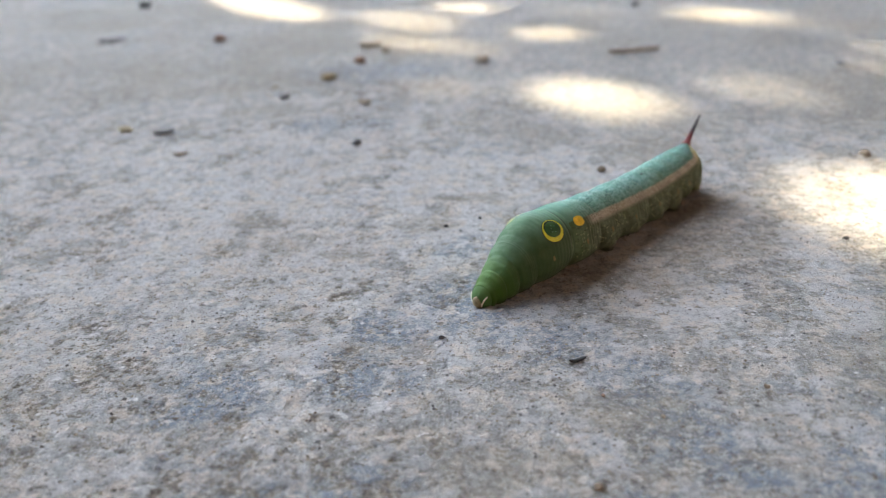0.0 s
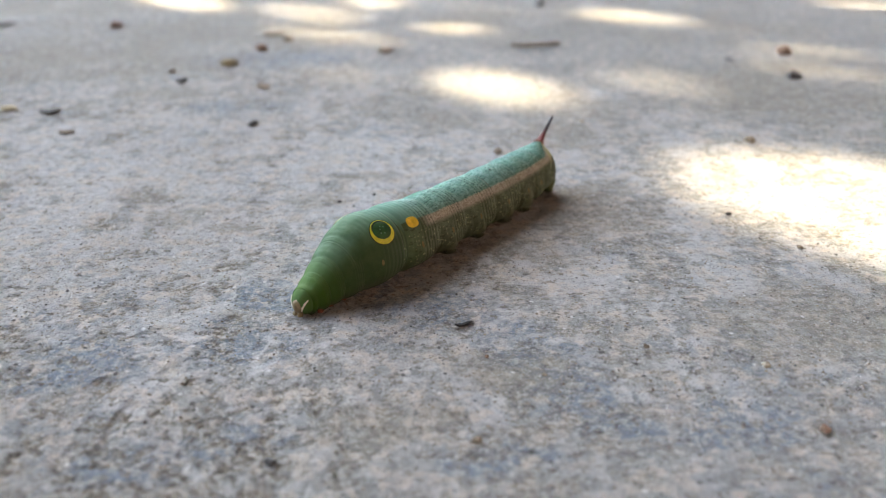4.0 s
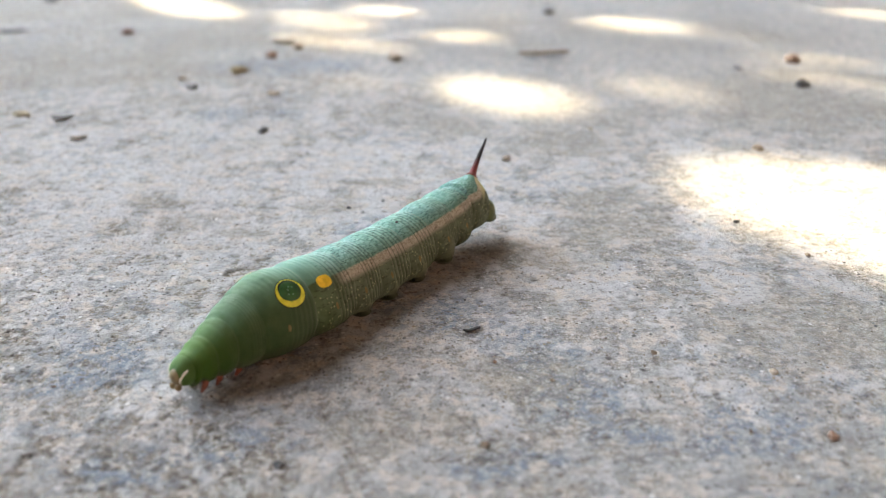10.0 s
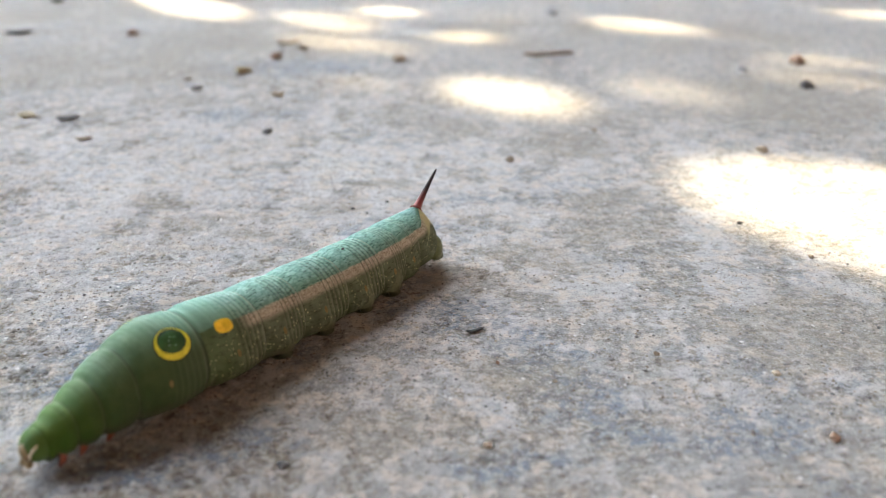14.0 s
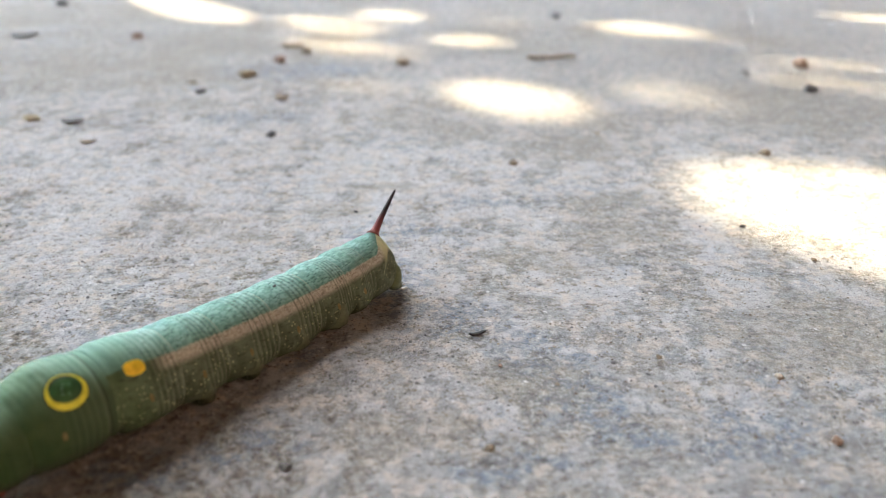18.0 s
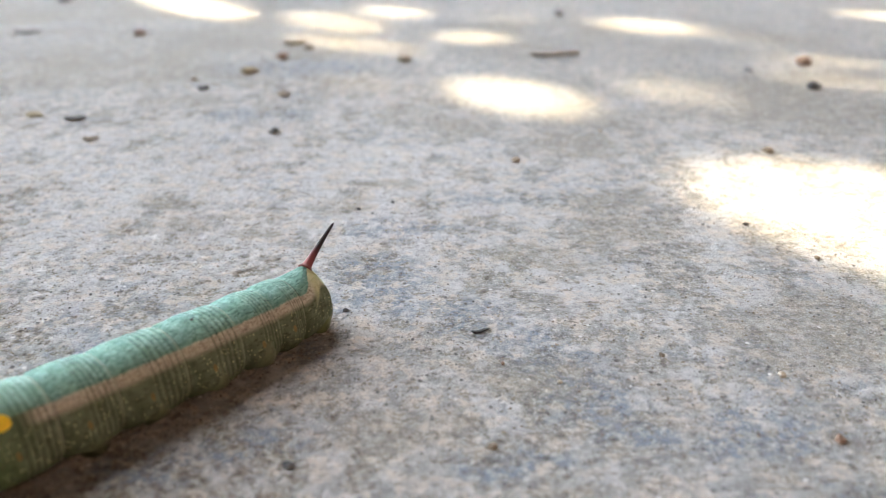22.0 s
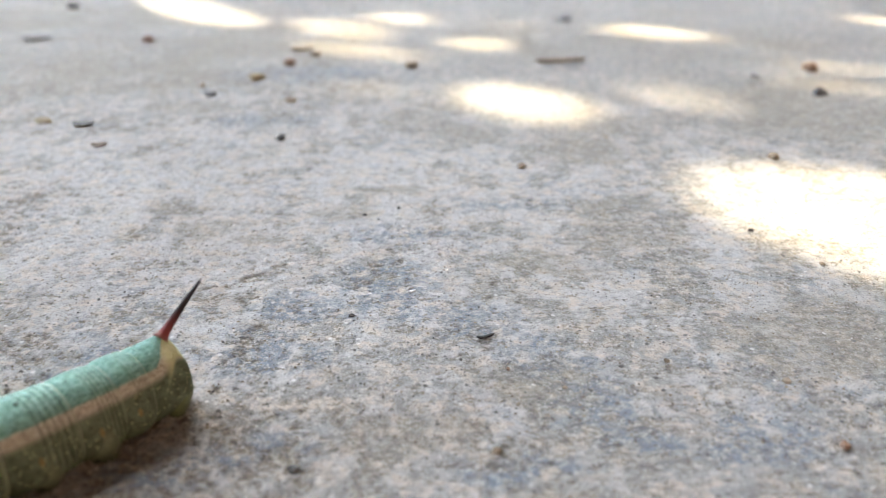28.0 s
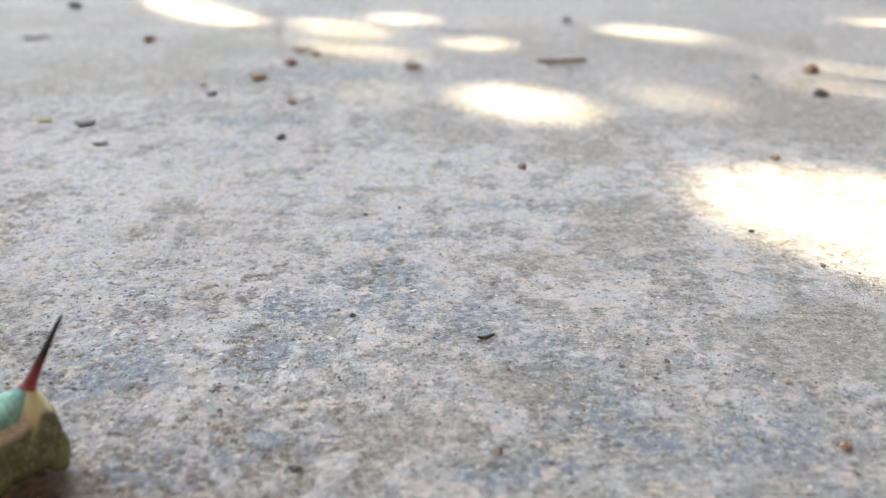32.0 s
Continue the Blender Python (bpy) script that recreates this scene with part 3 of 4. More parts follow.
def build_tree():
    rng = random.Random(5)
    cell, x0, y0, nx, ny = 3.0, -345.0, 15.0, 222, 215
    gx, gy = np.meshgrid(x0 + cell * (np.arange(nx) + 0.5), y0 + cell * (np.arange(ny) + 0.5))
    gap, veil = np.zeros_like(gx, bool), np.ones_like(gx)
    for cx, cy, a, b, turn, clear in POOLS:
        c, s = math.cos(radians(turn)), math.sin(radians(turn))
        dx, dy = gx - cx, gy - cy
        inside = ((c * dx + s * dy) / a) ** 2 + ((c * dy - s * dx) / b) ** 2 < 1
        veil[inside] = np.where(gap[inside] & (veil[inside] > clear), veil[inside], clear)
        gap |= inside
    open_ = ~gap
    bm = bmesh.new()
    shift = Vector((SUN.x / SUN.z, SUN.y / SUN.z))

    def add(qx, qy, length, width, turn, tilt=0.12):
        z = rng.uniform(1.15, 1.45)
        leaf_shape(bm, (qx / 1000 + shift.x * z, qy / 1000 + shift.y * z, z), length / 1000, width / 1000, turn, rng.uniform(-tilt, tilt), rng.uniform(-tilt, tilt))

    for length, tries in ((110, 700), (70, 900), (44, 1500), (28, 2600), (18, 5200), (11, 9000)):
        half = int(length / 2 / cell) + 2
        spots = np.argwhere(open_)
        if not len(spots):
            break
        for _ in range(tries):
            j, i = spots[rng.randrange(len(spots))]
            if not open_[j, i]:
                continue
            turn, width = rng.uniform(0, math.pi), length * 0.52
            sl = (slice(max(0, j - half), j + half + 1), slice(max(0, i - half), i + half + 1))
            dx, dy = gx[sl] - gx[j, i], gy[sl] - gy[j, i]
            c, s = math.cos(turn), math.sin(turn)
            px, py = np.abs(c * dx + s * dy) / (length / 2), np.abs(c * dy - s * dx) / (width / 2)
            leaf = (px ** 1.4 + py < 1.0)
            if (leaf & gap[sl]).any() and length > 12:
                continue
            if (leaf & gap[sl]).sum() > 2:
                continue
            add(gx[j, i], gy[j, i], length, width, turn)
            open_[sl] &= ~(px ** 1.4 + py < 0.85)
    # loose leaflets added to thin the light of the dim pools
    for j, i in np.argwhere(veil < 0.99):
        wanted = -math.log(veil[j, i]) / 1.72
        for _ in range(int(wanted + rng.random())):
            add(gx[j, i] + rng.uniform(-2, 2), gy[j, i] + rng.uniform(-2, 2), 7, 3.4, rng.uniform(0, math.pi))
    tree = thing("tree", "unseen leafy green tree added to shade the slab", "tree")
    part("crown", bm, M_LEAF, tree, "dense green leaves with gaps", smooth=False)
    bm = bmesh.new()
    base, top = Vector((-1.10, 2.40, 0.0)), Vector((-1.09, 1.68, 1.43))
    chain = [base + Vector((0, 0, -0.02)), Vector((-1.11, 2.38, 0.7)), Vector((-1.10, 2.13, 1.30)), top, Vector((-0.91, 1.35, 1.47)), Vector((-0.75, 1.08, 1.48))]
    rings = []
    for k, p in enumerate(chain):
        r = 0.07 * (1 - k / 6.2)
        ahead = (chain[min(k + 1, 5)] - chain[max(k - 1, 0)]).normalized()
        q = ahead.to_track_quat("Z", "Y")
        rings.append([bm.verts.new(p + q @ Vector((r * math.cos(t), r * math.sin(t), 0))) for t in np.linspace(0, 2 * math.pi, 12, endpoint=False)])
    for a, b in zip(rings, rings[1:]):
        for k in range(12):
            bm.faces.new((a[k], a[(k + 1) % 12], b[(k + 1) % 12], b[k]))
    part("trunk", bm, M_BARK, tree, "brown bark trunk and limb")
    return tree


build_tree()

# ---- caterpillar ----
# body profile in mm, along from the horn base to the head: half width, half height, height of the axis
PROFILE = np.array([(-6.0, 1.5, 1.4, 2.8), (-3.4, 2.2, 2.1, 3.2), (-2.2, 3.0, 3.2, 4.0), (-1.2, 3.7, 4.2, 4.65), (-0.4, 4.1, 4.65, 5.05), (1.0, 4.35, 4.8, 5.2), (5.0, 4.8, 4.8, 5.05), (10.0, 5.15, 4.85, 4.9), (20.0, 5.3, 4.9, 4.85), (34.0, 5.4, 5.0, 4.95),
                    (44.0, 5.5, 5.2, 5.2), (51.0, 5.7, 5.6, 5.65), (56.0, 5.6, 5.75, 5.85), (60.0, 5.0, 5.0, 5.5), (63.5, 4.2, 4.15, 4.7), (66.5, 3.45, 3.35, 3.9), (69.0, 2.85, 2.75, 3.2), (71.5, 2.3, 2.2, 2.6), (74.0, 1.9, 1.9, 2.3)])
_fine = np.linspace(-6, 75, 325)
_smooth = np.ones(13) / 13
PROFILE_FINE = [np.convolve(np.pad(np.interp(_fine, PROFILE[:, 0], PROFILE[:, k]), 6, "edge"), _smooth, "valid") for k in (1, 2, 3)]
# segments from the tail to the head: name, rear joint, front joint, number of ring folds
SEGMENTS = [("tail_segment", -1.8, 5.0, 0), ("abdomen_segment", 5.0, 9.6, 4), ("abdomen_segment", 9.6, 15.7, 4), ("abdomen_segment", 15.7, 24.6, 5), ("abdomen_segment", 24.6, 34.2, 5),
            ("abdomen_segment", 34.2, 42.0, 5), ("abdomen_segment", 42.0, 51.0, 5), ("abdomen_segment", 51.0, 60.6, 3), ("thorax_segment", 60.6, 64.8, 3), ("thorax_segment", 64.8, 67.8, 2), ("thorax_segment", 67.8, 70.2, 1)]


def body_at(u, phi, rear=None, front=None, folds=0):
    """A point of the body's skin in mm; phi is 0 on the back, positive to the caterpillar's left."""
    a, b, c = (np.interp(u, _fine, k) for k in PROFILE_FINE)
    scale = np.ones_like(u)
    low = np.clip(-np.cos(phi), 0, 1)
    if rear is not None:
        w = (u - rear) / (front - rear)
        size = front - rear
        side = np.clip(np.abs(phi) / 1.4, 0.45, 1.0)
        for k in range(folds):
            scale -= (0.031 if u.mean() < 51 else 0.020) * side * np.exp(-(((w - 0.13 - 0.095 * k) * size / 0.17) ** 2))
        deep = np.where(u < 51, 0.070, np.where(u < 63, 0.065, 0.115)) * (0.75 + 0.7 * low)
        fore = np.exp(-(((w - 1) * size / 0.42) ** 2))
        scale -= deep * (np.exp(-((w * size / 0.42) ** 2)) * (rear > 0) + fore)
        scale += (0.045 if size > 4.5 else 0.036) * np.sin(np.clip(w, 0, 1) * np.pi) * (rear > 0)
        outside = np.maximum(0, np.maximum(-w * (rear > 0), w - 1)) * size
        scale -= 0.05 * outside
        # swelling below the spiracles, one to a ring
        if 0 < rear < 50:
            scale += 0.085 * np.sin(np.clip(w, 0, 1) * np.pi) ** 0.8 * np.exp(-(((np.abs(phi) - 2.02) / 0.34) ** 2))
        if rear < 0:
            scale *= np.sqrt(np.clip(1 - np.clip((-1.0 - u) / 1.45, 0, 1) ** 2, 0.004, 1))
    y, z = a * np.sin(phi) * scale, b * np.cos(phi) * scale
    y = y * (1 + 0.13 * low ** 0.7 + 0.24 * low ** 3) * (1 - 0.30 * low ** 8)
    z = z * (1 + 0.10 * low)
    sole = 0.93 if rear is not None and rear < 55 else 0.88
    z = np.where(z < -sole * b, -sole * b - 0.35 * (-sole * b - z), z)
    if rear is not None and rear < 0:
        z = z + 0.75 * np.exp(-((u - 0.2) / 1.5) ** 2 - (phi / 0.38) ** 2)
    return np.stack([u, y, c + z - 0.25], -1)


def segment(name, rear, front, folds, material, parent):
    over = 1.0
    mid = (rear + front) / 2
    us = np.linspace(rear - over, front + over, max(30, int((front - rear + 2 * over) / 0.09)))
    phis = np.linspace(-np.pi, np.pi, 96, endpoint=False)
    u, phi = np.meshgrid(us, phis, indexing="ij")
    co = body_at(u, phi, rear, front, folds)
    # small soft folds that run round the body and fade on the back
    co[..., 1:] *= (1 + 0.011 * fbm(u * 1.3, phi * 2.6, 2.0, 4, 7))[..., None]
    co[..., 0] -= mid
    me = grid_mesh(name, co.reshape(-1, 3) / 1000, len(us), 96, dict(along=u, round=phi, ring=(u - rear) / (front - rear)), close=True, caps=True)
    me.materials.append(material)
    ob = new(name, me)
    ob.parent = parent
    ob.location = (mid / 1000, 0, 0)
    return ob, mid


def patch(name, owner, span, u0, phi0, ru, rv, proud, material, label="", power=2.0, inner=0.0):
    """A slightly proud oval on the skin, or a ring of it with inner > 0."""
    bm = bmesh.new()
    rings, spokes = 6, 32
    rows = []
    _, b0, _ = (np.interp(u0, _fine, k) for k in PROFILE_FINE)
    for k in range(rings + 1):
        r = inner + (1 - inner) * k / rings
        row = []
        for t in np.linspace(0, 2 * np.pi, spokes, endpoint=False):
            c, s = math.cos(t), math.sin(t)
            q = 1 / (abs(c) ** power + abs(s) ** power) ** (1 / power)
            u, phi = u0 + ru * r * q * c, phi0 + rv / b0 * r * q * s
            lift = proud * (1 - (0.9 * max(0, k / rings - 0.55) / 0.45) ** 2) if inner == 0 else proud * (0.15 + 0.85 * math.sin(math.pi * min(1, max(0, k / rings))))
            p, n0 = body_at(np.array(u), np.array(phi), *span), np.array((0, math.sin(phi), math.cos(phi)))
            row.append(bm.verts.new((p + n0 * (lift + 0.06) - np.array(((span[0] + span[1]) / 2, 0, 0))) / 1000))
        rows.append(row)
    for a, b in zip(rows, rows[1:]):
        for k in range(spokes):
            bm.faces.new((a[k], b[k], b[(k + 1) % spokes], a[(k + 1) % spokes]))
    if inner == 0:
        bmesh.ops.remove_doubles(bm, verts=rows[0], dist=1e-7)
    bmesh.ops.recalc_face_normals(bm, faces=bm.faces)
    if bm.faces and sum((f.normal.z * math.cos(phi0) + f.normal.y * math.sin(phi0)) for f in bm.faces) < 0:
        bmesh.ops.reverse_faces(bm, faces=bm.faces)
    return part(name, bm, material, owner, label)


def stub(name, owner, chain, radii, material, label="", sides=14, squash=1.0):
    """A tapered round limb along points in mm, with rounded ends."""
    bm = bmesh.new()
    pts = [Vector(p) / 1000 for p in chain]
    rings = []
    for k, (p, r) in enumerate(zip(pts, radii)):
        ahead = (pts[min(k + 1, len(pts) - 1)] - pts[max(k - 1, 0)]).normalized()
        q = ahead.to_track_quat("Z", "X")
        rings.append([bm.verts.new(p + q @ Vector((r / 1000 * math.cos(t) * squash, r / 1000 * math.sin(t), 0))) for t in np.linspace(0, 2 * math.pi, sides, endpoint=False)])
    for a, b in zip(rings, rings[1:]):
        for k in range(sides):
            bm.faces.new((a[k], a[(k + 1) % sides], b[(k + 1) % sides], b[k]))
    bm.faces.new(rings[0][::-1])
    bm.faces.new(rings[-1])
    bmesh.ops.recalc_face_normals(bm, faces=bm.faces)
    return part(name, bm, material, owner, label)


HORN_ROOT = ((0.1 - (SEGMENTS[0][1] + SEGMENTS[0][2]) / 2) / 1000, 0.0, 0.0098)      # in the tail ring's space
TAIL = {"claspers": []}


def horn(owner):
    rows, cols = 40, 20
    t = np.linspace(0, 1, rows)
    a = np.linspace(0, 2 * np.pi, cols, endpoint=False)
    tt, aa = np.meshgrid(t, a, indexing="ij")
    r = 0.52 * (1 - tt) ** 0.9 + 0.16 + 0.50 * np.exp(-tt / 0.05)
    r = r * (1 + 0.06 * fbm(tt * 40, aa * 2, 3.0, 2, 4)) * np.where(tt > 0.97, (1 - tt) / 0.03 * 0.7 + 0.3, 1)
    cx, cz = -6.0 * tt + 0.15 * np.sin(tt * np.pi) + 0.12 * (1 - tt), 6.9 * tt - 0.15
    co = np.stack([cx + r * np.cos(aa) * 0.76, r * np.sin(aa), cz + r * np.cos(aa) * 0.65], -1)
    me = grid_mesh("horn", co.reshape(-1, 3) / 1000, rows, cols, dict(along=tt), close=True, caps=True)
    me.materials.append(M_HORN)
    ob = new("horn", me)
    ob.parent = owner
    ob.location = HORN_ROOT
    return tagged(ob, "slender tail horn, red at the base and black at the tip")


def ellipsoid(name, owner, centre, radii, material, label="", turn=(0, 0, 0), level=3, bend=None):
    bm = bmesh.new()
    bmesh.ops.create_icosphere(bm, subdivisions=level, radius=1.0)
    m = Euler([radians(v) for v in turn]).to_matrix()
    for v in bm.verts:
        q = Vector((v.co.x * radii[0], v.co.y * radii[1], v.co.z * radii[2]))
        if bend:
            q = bend(q)
        v.co = (Vector(centre) + m @ q) / 1000
    return part(name, bm, material, owner, label)


def build_caterpillar():
    """The caterpillar and its movable rings; returns the thing and (ring, place along, kind)."""
    body = thing("caterpillar", "green caterpillar with yellow-ringed eyespots and a horn, crawling on concrete", "caterpillar")
    rings = []
    for k, (name, rear, front, folds) in enumerate(SEGMENTS):
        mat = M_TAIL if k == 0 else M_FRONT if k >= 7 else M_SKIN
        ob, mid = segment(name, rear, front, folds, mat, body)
        rings.append((ob, mid))
        tagged(ob, {0: "blue-green rump with a cream fold up to the horn", 7: "swollen green ring with an eyespot on each side"}.get(k, "plain green ring" if k > 7 else "blue-green ring with a beige side band"))
        if k == 0:
            TAIL["horn"] = horn(ob)
            for s in (1, -1):
                lobe = ellipsoid("clasper", ob, (-0.9, 0, -2.35), (1.75, 1.5, 2.65), M_CLASP, "olive-green anal clasper", (s * 8, -14, s * 8), 4, lambda q: q * (1 + 0.06 * noise.noise(q * 0.9)))
                lobe.location = ((0.6 - mid) / 1000, s * 0.0026, 0.0047)
                stub("clasper_foot", lobe, [(-1.0, 0, -3.4), (-1.0, 0, -4.3), (-1.0, 0, -4.75)], [1.25, 1.1, 1.2], M_PROLEG, "brownish clasper sole")
                TAIL["claspers"].append(lobe)
            ellipsoid("anal_plate", ob, (-0.75 - mid, 0, 4.6), (1.1, 2.3, 2.4), M_CLASP, "olive rear flap", (0, -34, 0), 4, lambda q: q * (1 + 0.05 * noise.noise(q * 0.8)))
        if 2 <= k <= 5:
            for s in (1, -1):
                stub("proleg", ob, [(0.2, s * 3.2, 3.6), (0.1, s * 3.7, 2.1), (0, s * 3.8, 0.8), (0, s * 3.8, 0.0), (0, s * 3.75, -0.6)], [2.6, 2.45, 2.0, 1.75, 1.4], M_PROLEG, "stubby olive proleg")
        if 1 <= k <= 7:
            for s in (1, -1):
                patch("spiracle", ob, (rear, front, 0), mid + (front - rear) * 0.12, s * 1.62, 0.28, 0.48, 0.03, M_SPIRACLE)
        if k == 6:
            for s in (1, -1):
                patch("amber_spot", ob, (rear, front, 0), 48.5, s * 0.89, 1.4, 0.92, 0.05, M_AMBER, "amber-yellow oval spot", 2.6)
        if k == 7:
            for s in (1, -1):
                patch("eyespot_outline", ob, (rear, front, 0), 55.0, s * 0.835, 2.52, 2.18, 0.03, M_BLACK, "thin black outline")
                ring = patch("eyespot_ring", ob, (rear, front, 0), 55.0, s * 0.835, 2.40, 2.06, 0.07, M_YELLOW, "bright yellow ring")
                patch("eyespot_pupil_edge", ob, (rear, front, 0), 55.0, s * 0.800, 2.18, 1.78, 0.09, M_BLACK, "black rim")
                patch("eyespot_pupil", ob, (rear, front, 0), 55.0, s * 0.800, 2.04, 1.63, 0.13, M_IRIS, "dark green pupil")
                for du, dv in ((-0.55, -0.05), (-0.1, 0.12), (0.35, -0.02), (0.0, -0.09), (0.6, 0.08)):
                    patch("eyespot_fleck", ob, (rear, front, 0), 55.05 + du, s * (0.785 + dv), 0.13, 0.13, 0.17, M_GLINT)
        if k == 3:
            ellipsoid("dirt_speck", ob, (20.9 - mid, 1.1, 9.75), (0.32, 0.22, 0.16), M_STONE["black"], "tiny black speck on the back", level=2)
        if k >= 8:
            for s in (1, -1):
                stub("leg", ob, [(0.2, s * 1.2, 1.9), (0.5, s * 1.9, 1.1), (0.8, s * 2.0, 0.2), (1.2, s * 1.7, -0.7)], [0.75, 0.62, 0.45, 0.16], M_LEG, "short orange-red leg", 10)
    # head
    mid = 71.4
    bm = bmesh.new()
    bmesh.ops.create_icosphere(bm, subdivisions=5, radius=1.0)
    along = []
    for v in bm.verts:
        x, y, z = v.co
        groove = 0.10 * math.exp(-(y / 0.10) ** 2) * max(0.0, x + 0.2)
        flat = 1.0 - 0.18 * max(0.0, -z) * max(0.0, x)
        v.co = Vector((x * 1.9 * flat - groove, y * 2.05, z * 2.05 - 0.25 * max(0, x))) / 1000 + Vector((0, 0, 0.0025))
    me = bpy.data.meshes.new("head")
    bm.to_mesh(me)
    bm.free()
    me.shade_smooth()
    n = len(me.vertices)
    me.attributes.new("along", "FLOAT", "POINT").data.foreach_set("value", np.full(n, 71.0, np.float32))
    me.attributes.new("round", "FLOAT", "POINT").data.foreach_set("value", np.full(n, 0.5, np.float32))
    me.attributes.new("ring", "FLOAT", "POINT").data.foreach_set("value", np.full(n, 0.5, np.float32))
    me.materials.append(M_FRONT)
    head = tagged(new("head", me), "small rounded green head")
    head.parent = body
    head.location = (mid / 1000, 0, 0)
    for s in (1, -1):
        stub("face_stripe", head, [(0.85, s * 1.72, 3.35), (1.30, s * 1.35, 2.75), (1.52, s * 1.02, 2.1), (1.52, s * 0.82, 1.5)], [0.10, 0.19, 0.19, 0.10], M_CREAM, "cream stripe down the face", 8)
        ellipsoid("mandible", head, (1.55, s * 0.48, 0.80), (0.52, 0.48, 0.55), M_MOUTH, "brown mandible", level=2)
    ellipsoid("face_plate", head, (1.20, 0, 2.0), (0.85, 1.15, 1.35), M_MOUTH, "olive-brown front of the face", (0, 14, 0), 3)
    rings.append((head, mid))
    return body, rings


CATERPILLAR, RINGS = build_caterpillar()


# ---- grit, chips and plant bits on the slab ----
def ground_z(x, y):
    z = ground_relief(np.array([[x]]), np.array([[y]]))[0]
    return float(z[0, 0])


def pebble(name, label, x, y, length, width, height, tone, seed, group, category="pebble"):
    bm = bmesh.new()
    bmesh.ops.create_icosphere(bm, subdivisions=3, radius=0.5)
    turn = Matrix.Rotation(seed * 1.7, 3, "Z")
    for v in bm.verts:
        k = 1 + 0.45 * noise.noise(v.co * 2.4 + Vector((seed * 3.1, 0, 0))) + 0.16 * noise.noise(v.co * 6 + Vector((0, seed, 0)))
        c = v.co * k
        v.co = turn @ Vector((c.x * length, c.y * width, c.z * height)) / 1000
    ob = part(name, bm, M_STONE[tone], None, label)
    tagged(ob, category=category, group=group)
    ob.location = (x / 1000, y / 1000, (ground_z(x, y) + height * 0.30) / 1000)
    return ob


PEBBLES = [(-222.9, 513, 9, 7, 4, "slate"), (-141, 396, 5, 4, 3, "red"), (-122, 248, 5, 4, 2.2, "yellow"), (-73.5, 312, 7, 4.5, 3, "yellow"), (-67, 340, 5, 4, 3, "red"), (-82.7, 284, 4, 3, 1.7, "slate"),
           (-49.2, 230.5, 2.6, 2.2, 1.6, "dark"), (-19.8, 336, 6.5, 5, 3.0, "tan"), (-54.5, 274.6, 4, 3, 2, "tan"), (129.3, 331.4, 6, 5, 3.6, "red"), (117.2, 289, 4.6, 3.9, 3.2, "slate"),
           (78.2, 214.4, 2.9, 2.3, 2.0, "brown"), (46.7, 89.8, 1.5, 1.3, 1.0, "red"), (44.8, 105, 1.2, 1.0, 0.8, "tan"), (-17.1, 123.4, 1.0, 0.8, 0.6, "dark"), (-20.1, 170.8, 1.0, 0.8, 0.6, "dark")]
GRIT = [(-13.3, 175, 0.9, "dark"), (14.5, 205, 2.4, "brown"), (14.3, 103, 0.7, "tan"), (6.8, 108, 0.7, "red"), (-19.2, 84, 1.4, "dark"), (64.9, 146, 1.2, "brown"), (57.3, 163, 1.1, "dark"), (39, 233, 1.8, "tan"),
        (4.6, 88, 1.3, "brown"), (29.6, 110.4, 0.9, "brown"), (22.9, 108.7, 0.8, "grey"), (104.5, 317, 3.2, "grey"), (-90, 300, 2.5, "tan"), (-60, 360, 4, "brown"), (52, 463, 6, "grey")]


def scatter_stones():
    named = {"slate": "small dark grey pebble on the concrete", "dark": "small dark pebble on the concrete", "red": "small reddish-brown pebble on the concrete", "yellow": "small yellowish pebble on the concrete", "tan": "small tan pebble on the concrete", "brown": "small brown pebble on the concrete", "grey": "small grey pebble on the concrete"}
    for k, (x, y, a, b, h, tone) in enumerate(PEBBLES):
        pebble("pebble", named[tone], x, y, a, b, h, tone, k + 1.3, "pebbles on the slab")
    for k, (x, y, a, tone) in enumerate(GRIT):
        pebble("grit_grain", named[tone].replace("pebble", "grain of grit"), x, y, a, a * 0.8, a * 0.6, tone, k + 40.3, "grit on the slab", "grit")


def flake(name, label, x, y, length, width, thick, turn, curl, tone, category):
    """A thin bent chip: a curled strip with thickness and a ragged edge."""
    bm = bmesh.new()
    rows = []
    for k in range(13):
        t = k / 12 - 0.5
        half = width / 2 * (1 - (2 * t) ** 4) * (0.8 + 0.5 * noise.noise(Vector((t * 6, length, turn)))) + 0.05 * width
        z = curl * (2 * t) ** 2
        bend = 0.12 * length * math.sin(t * 4)
        rows.append([bm.verts.new(Vector((t * length, bend + s * half, z + h)) / 1000) for s, h in ((-1, 0), (-0.8, thick), (0.8, thick), (1, 0))])
    for a, b in zip(rows, rows[1:]):
        for k in range(4):
            bm.faces.new((a[k], b[k], b[(k + 1) % 4], a[(k + 1) % 4]))
    bm.faces.new(rows[0])
    bm.faces.new(rows[-1][::-1])
    bmesh.ops.recalc_face_normals(bm, faces=bm.faces)
    ob = part(name, bm, M_STONE[tone], None, label)
    tagged(ob, category=category, group="bits on the slab")
    ob.matrix_basis = pose(x / 1000, y / 1000, (ground_z(x, y) + 0.05 * length) / 1000, 0, 0, turn)
    return ob


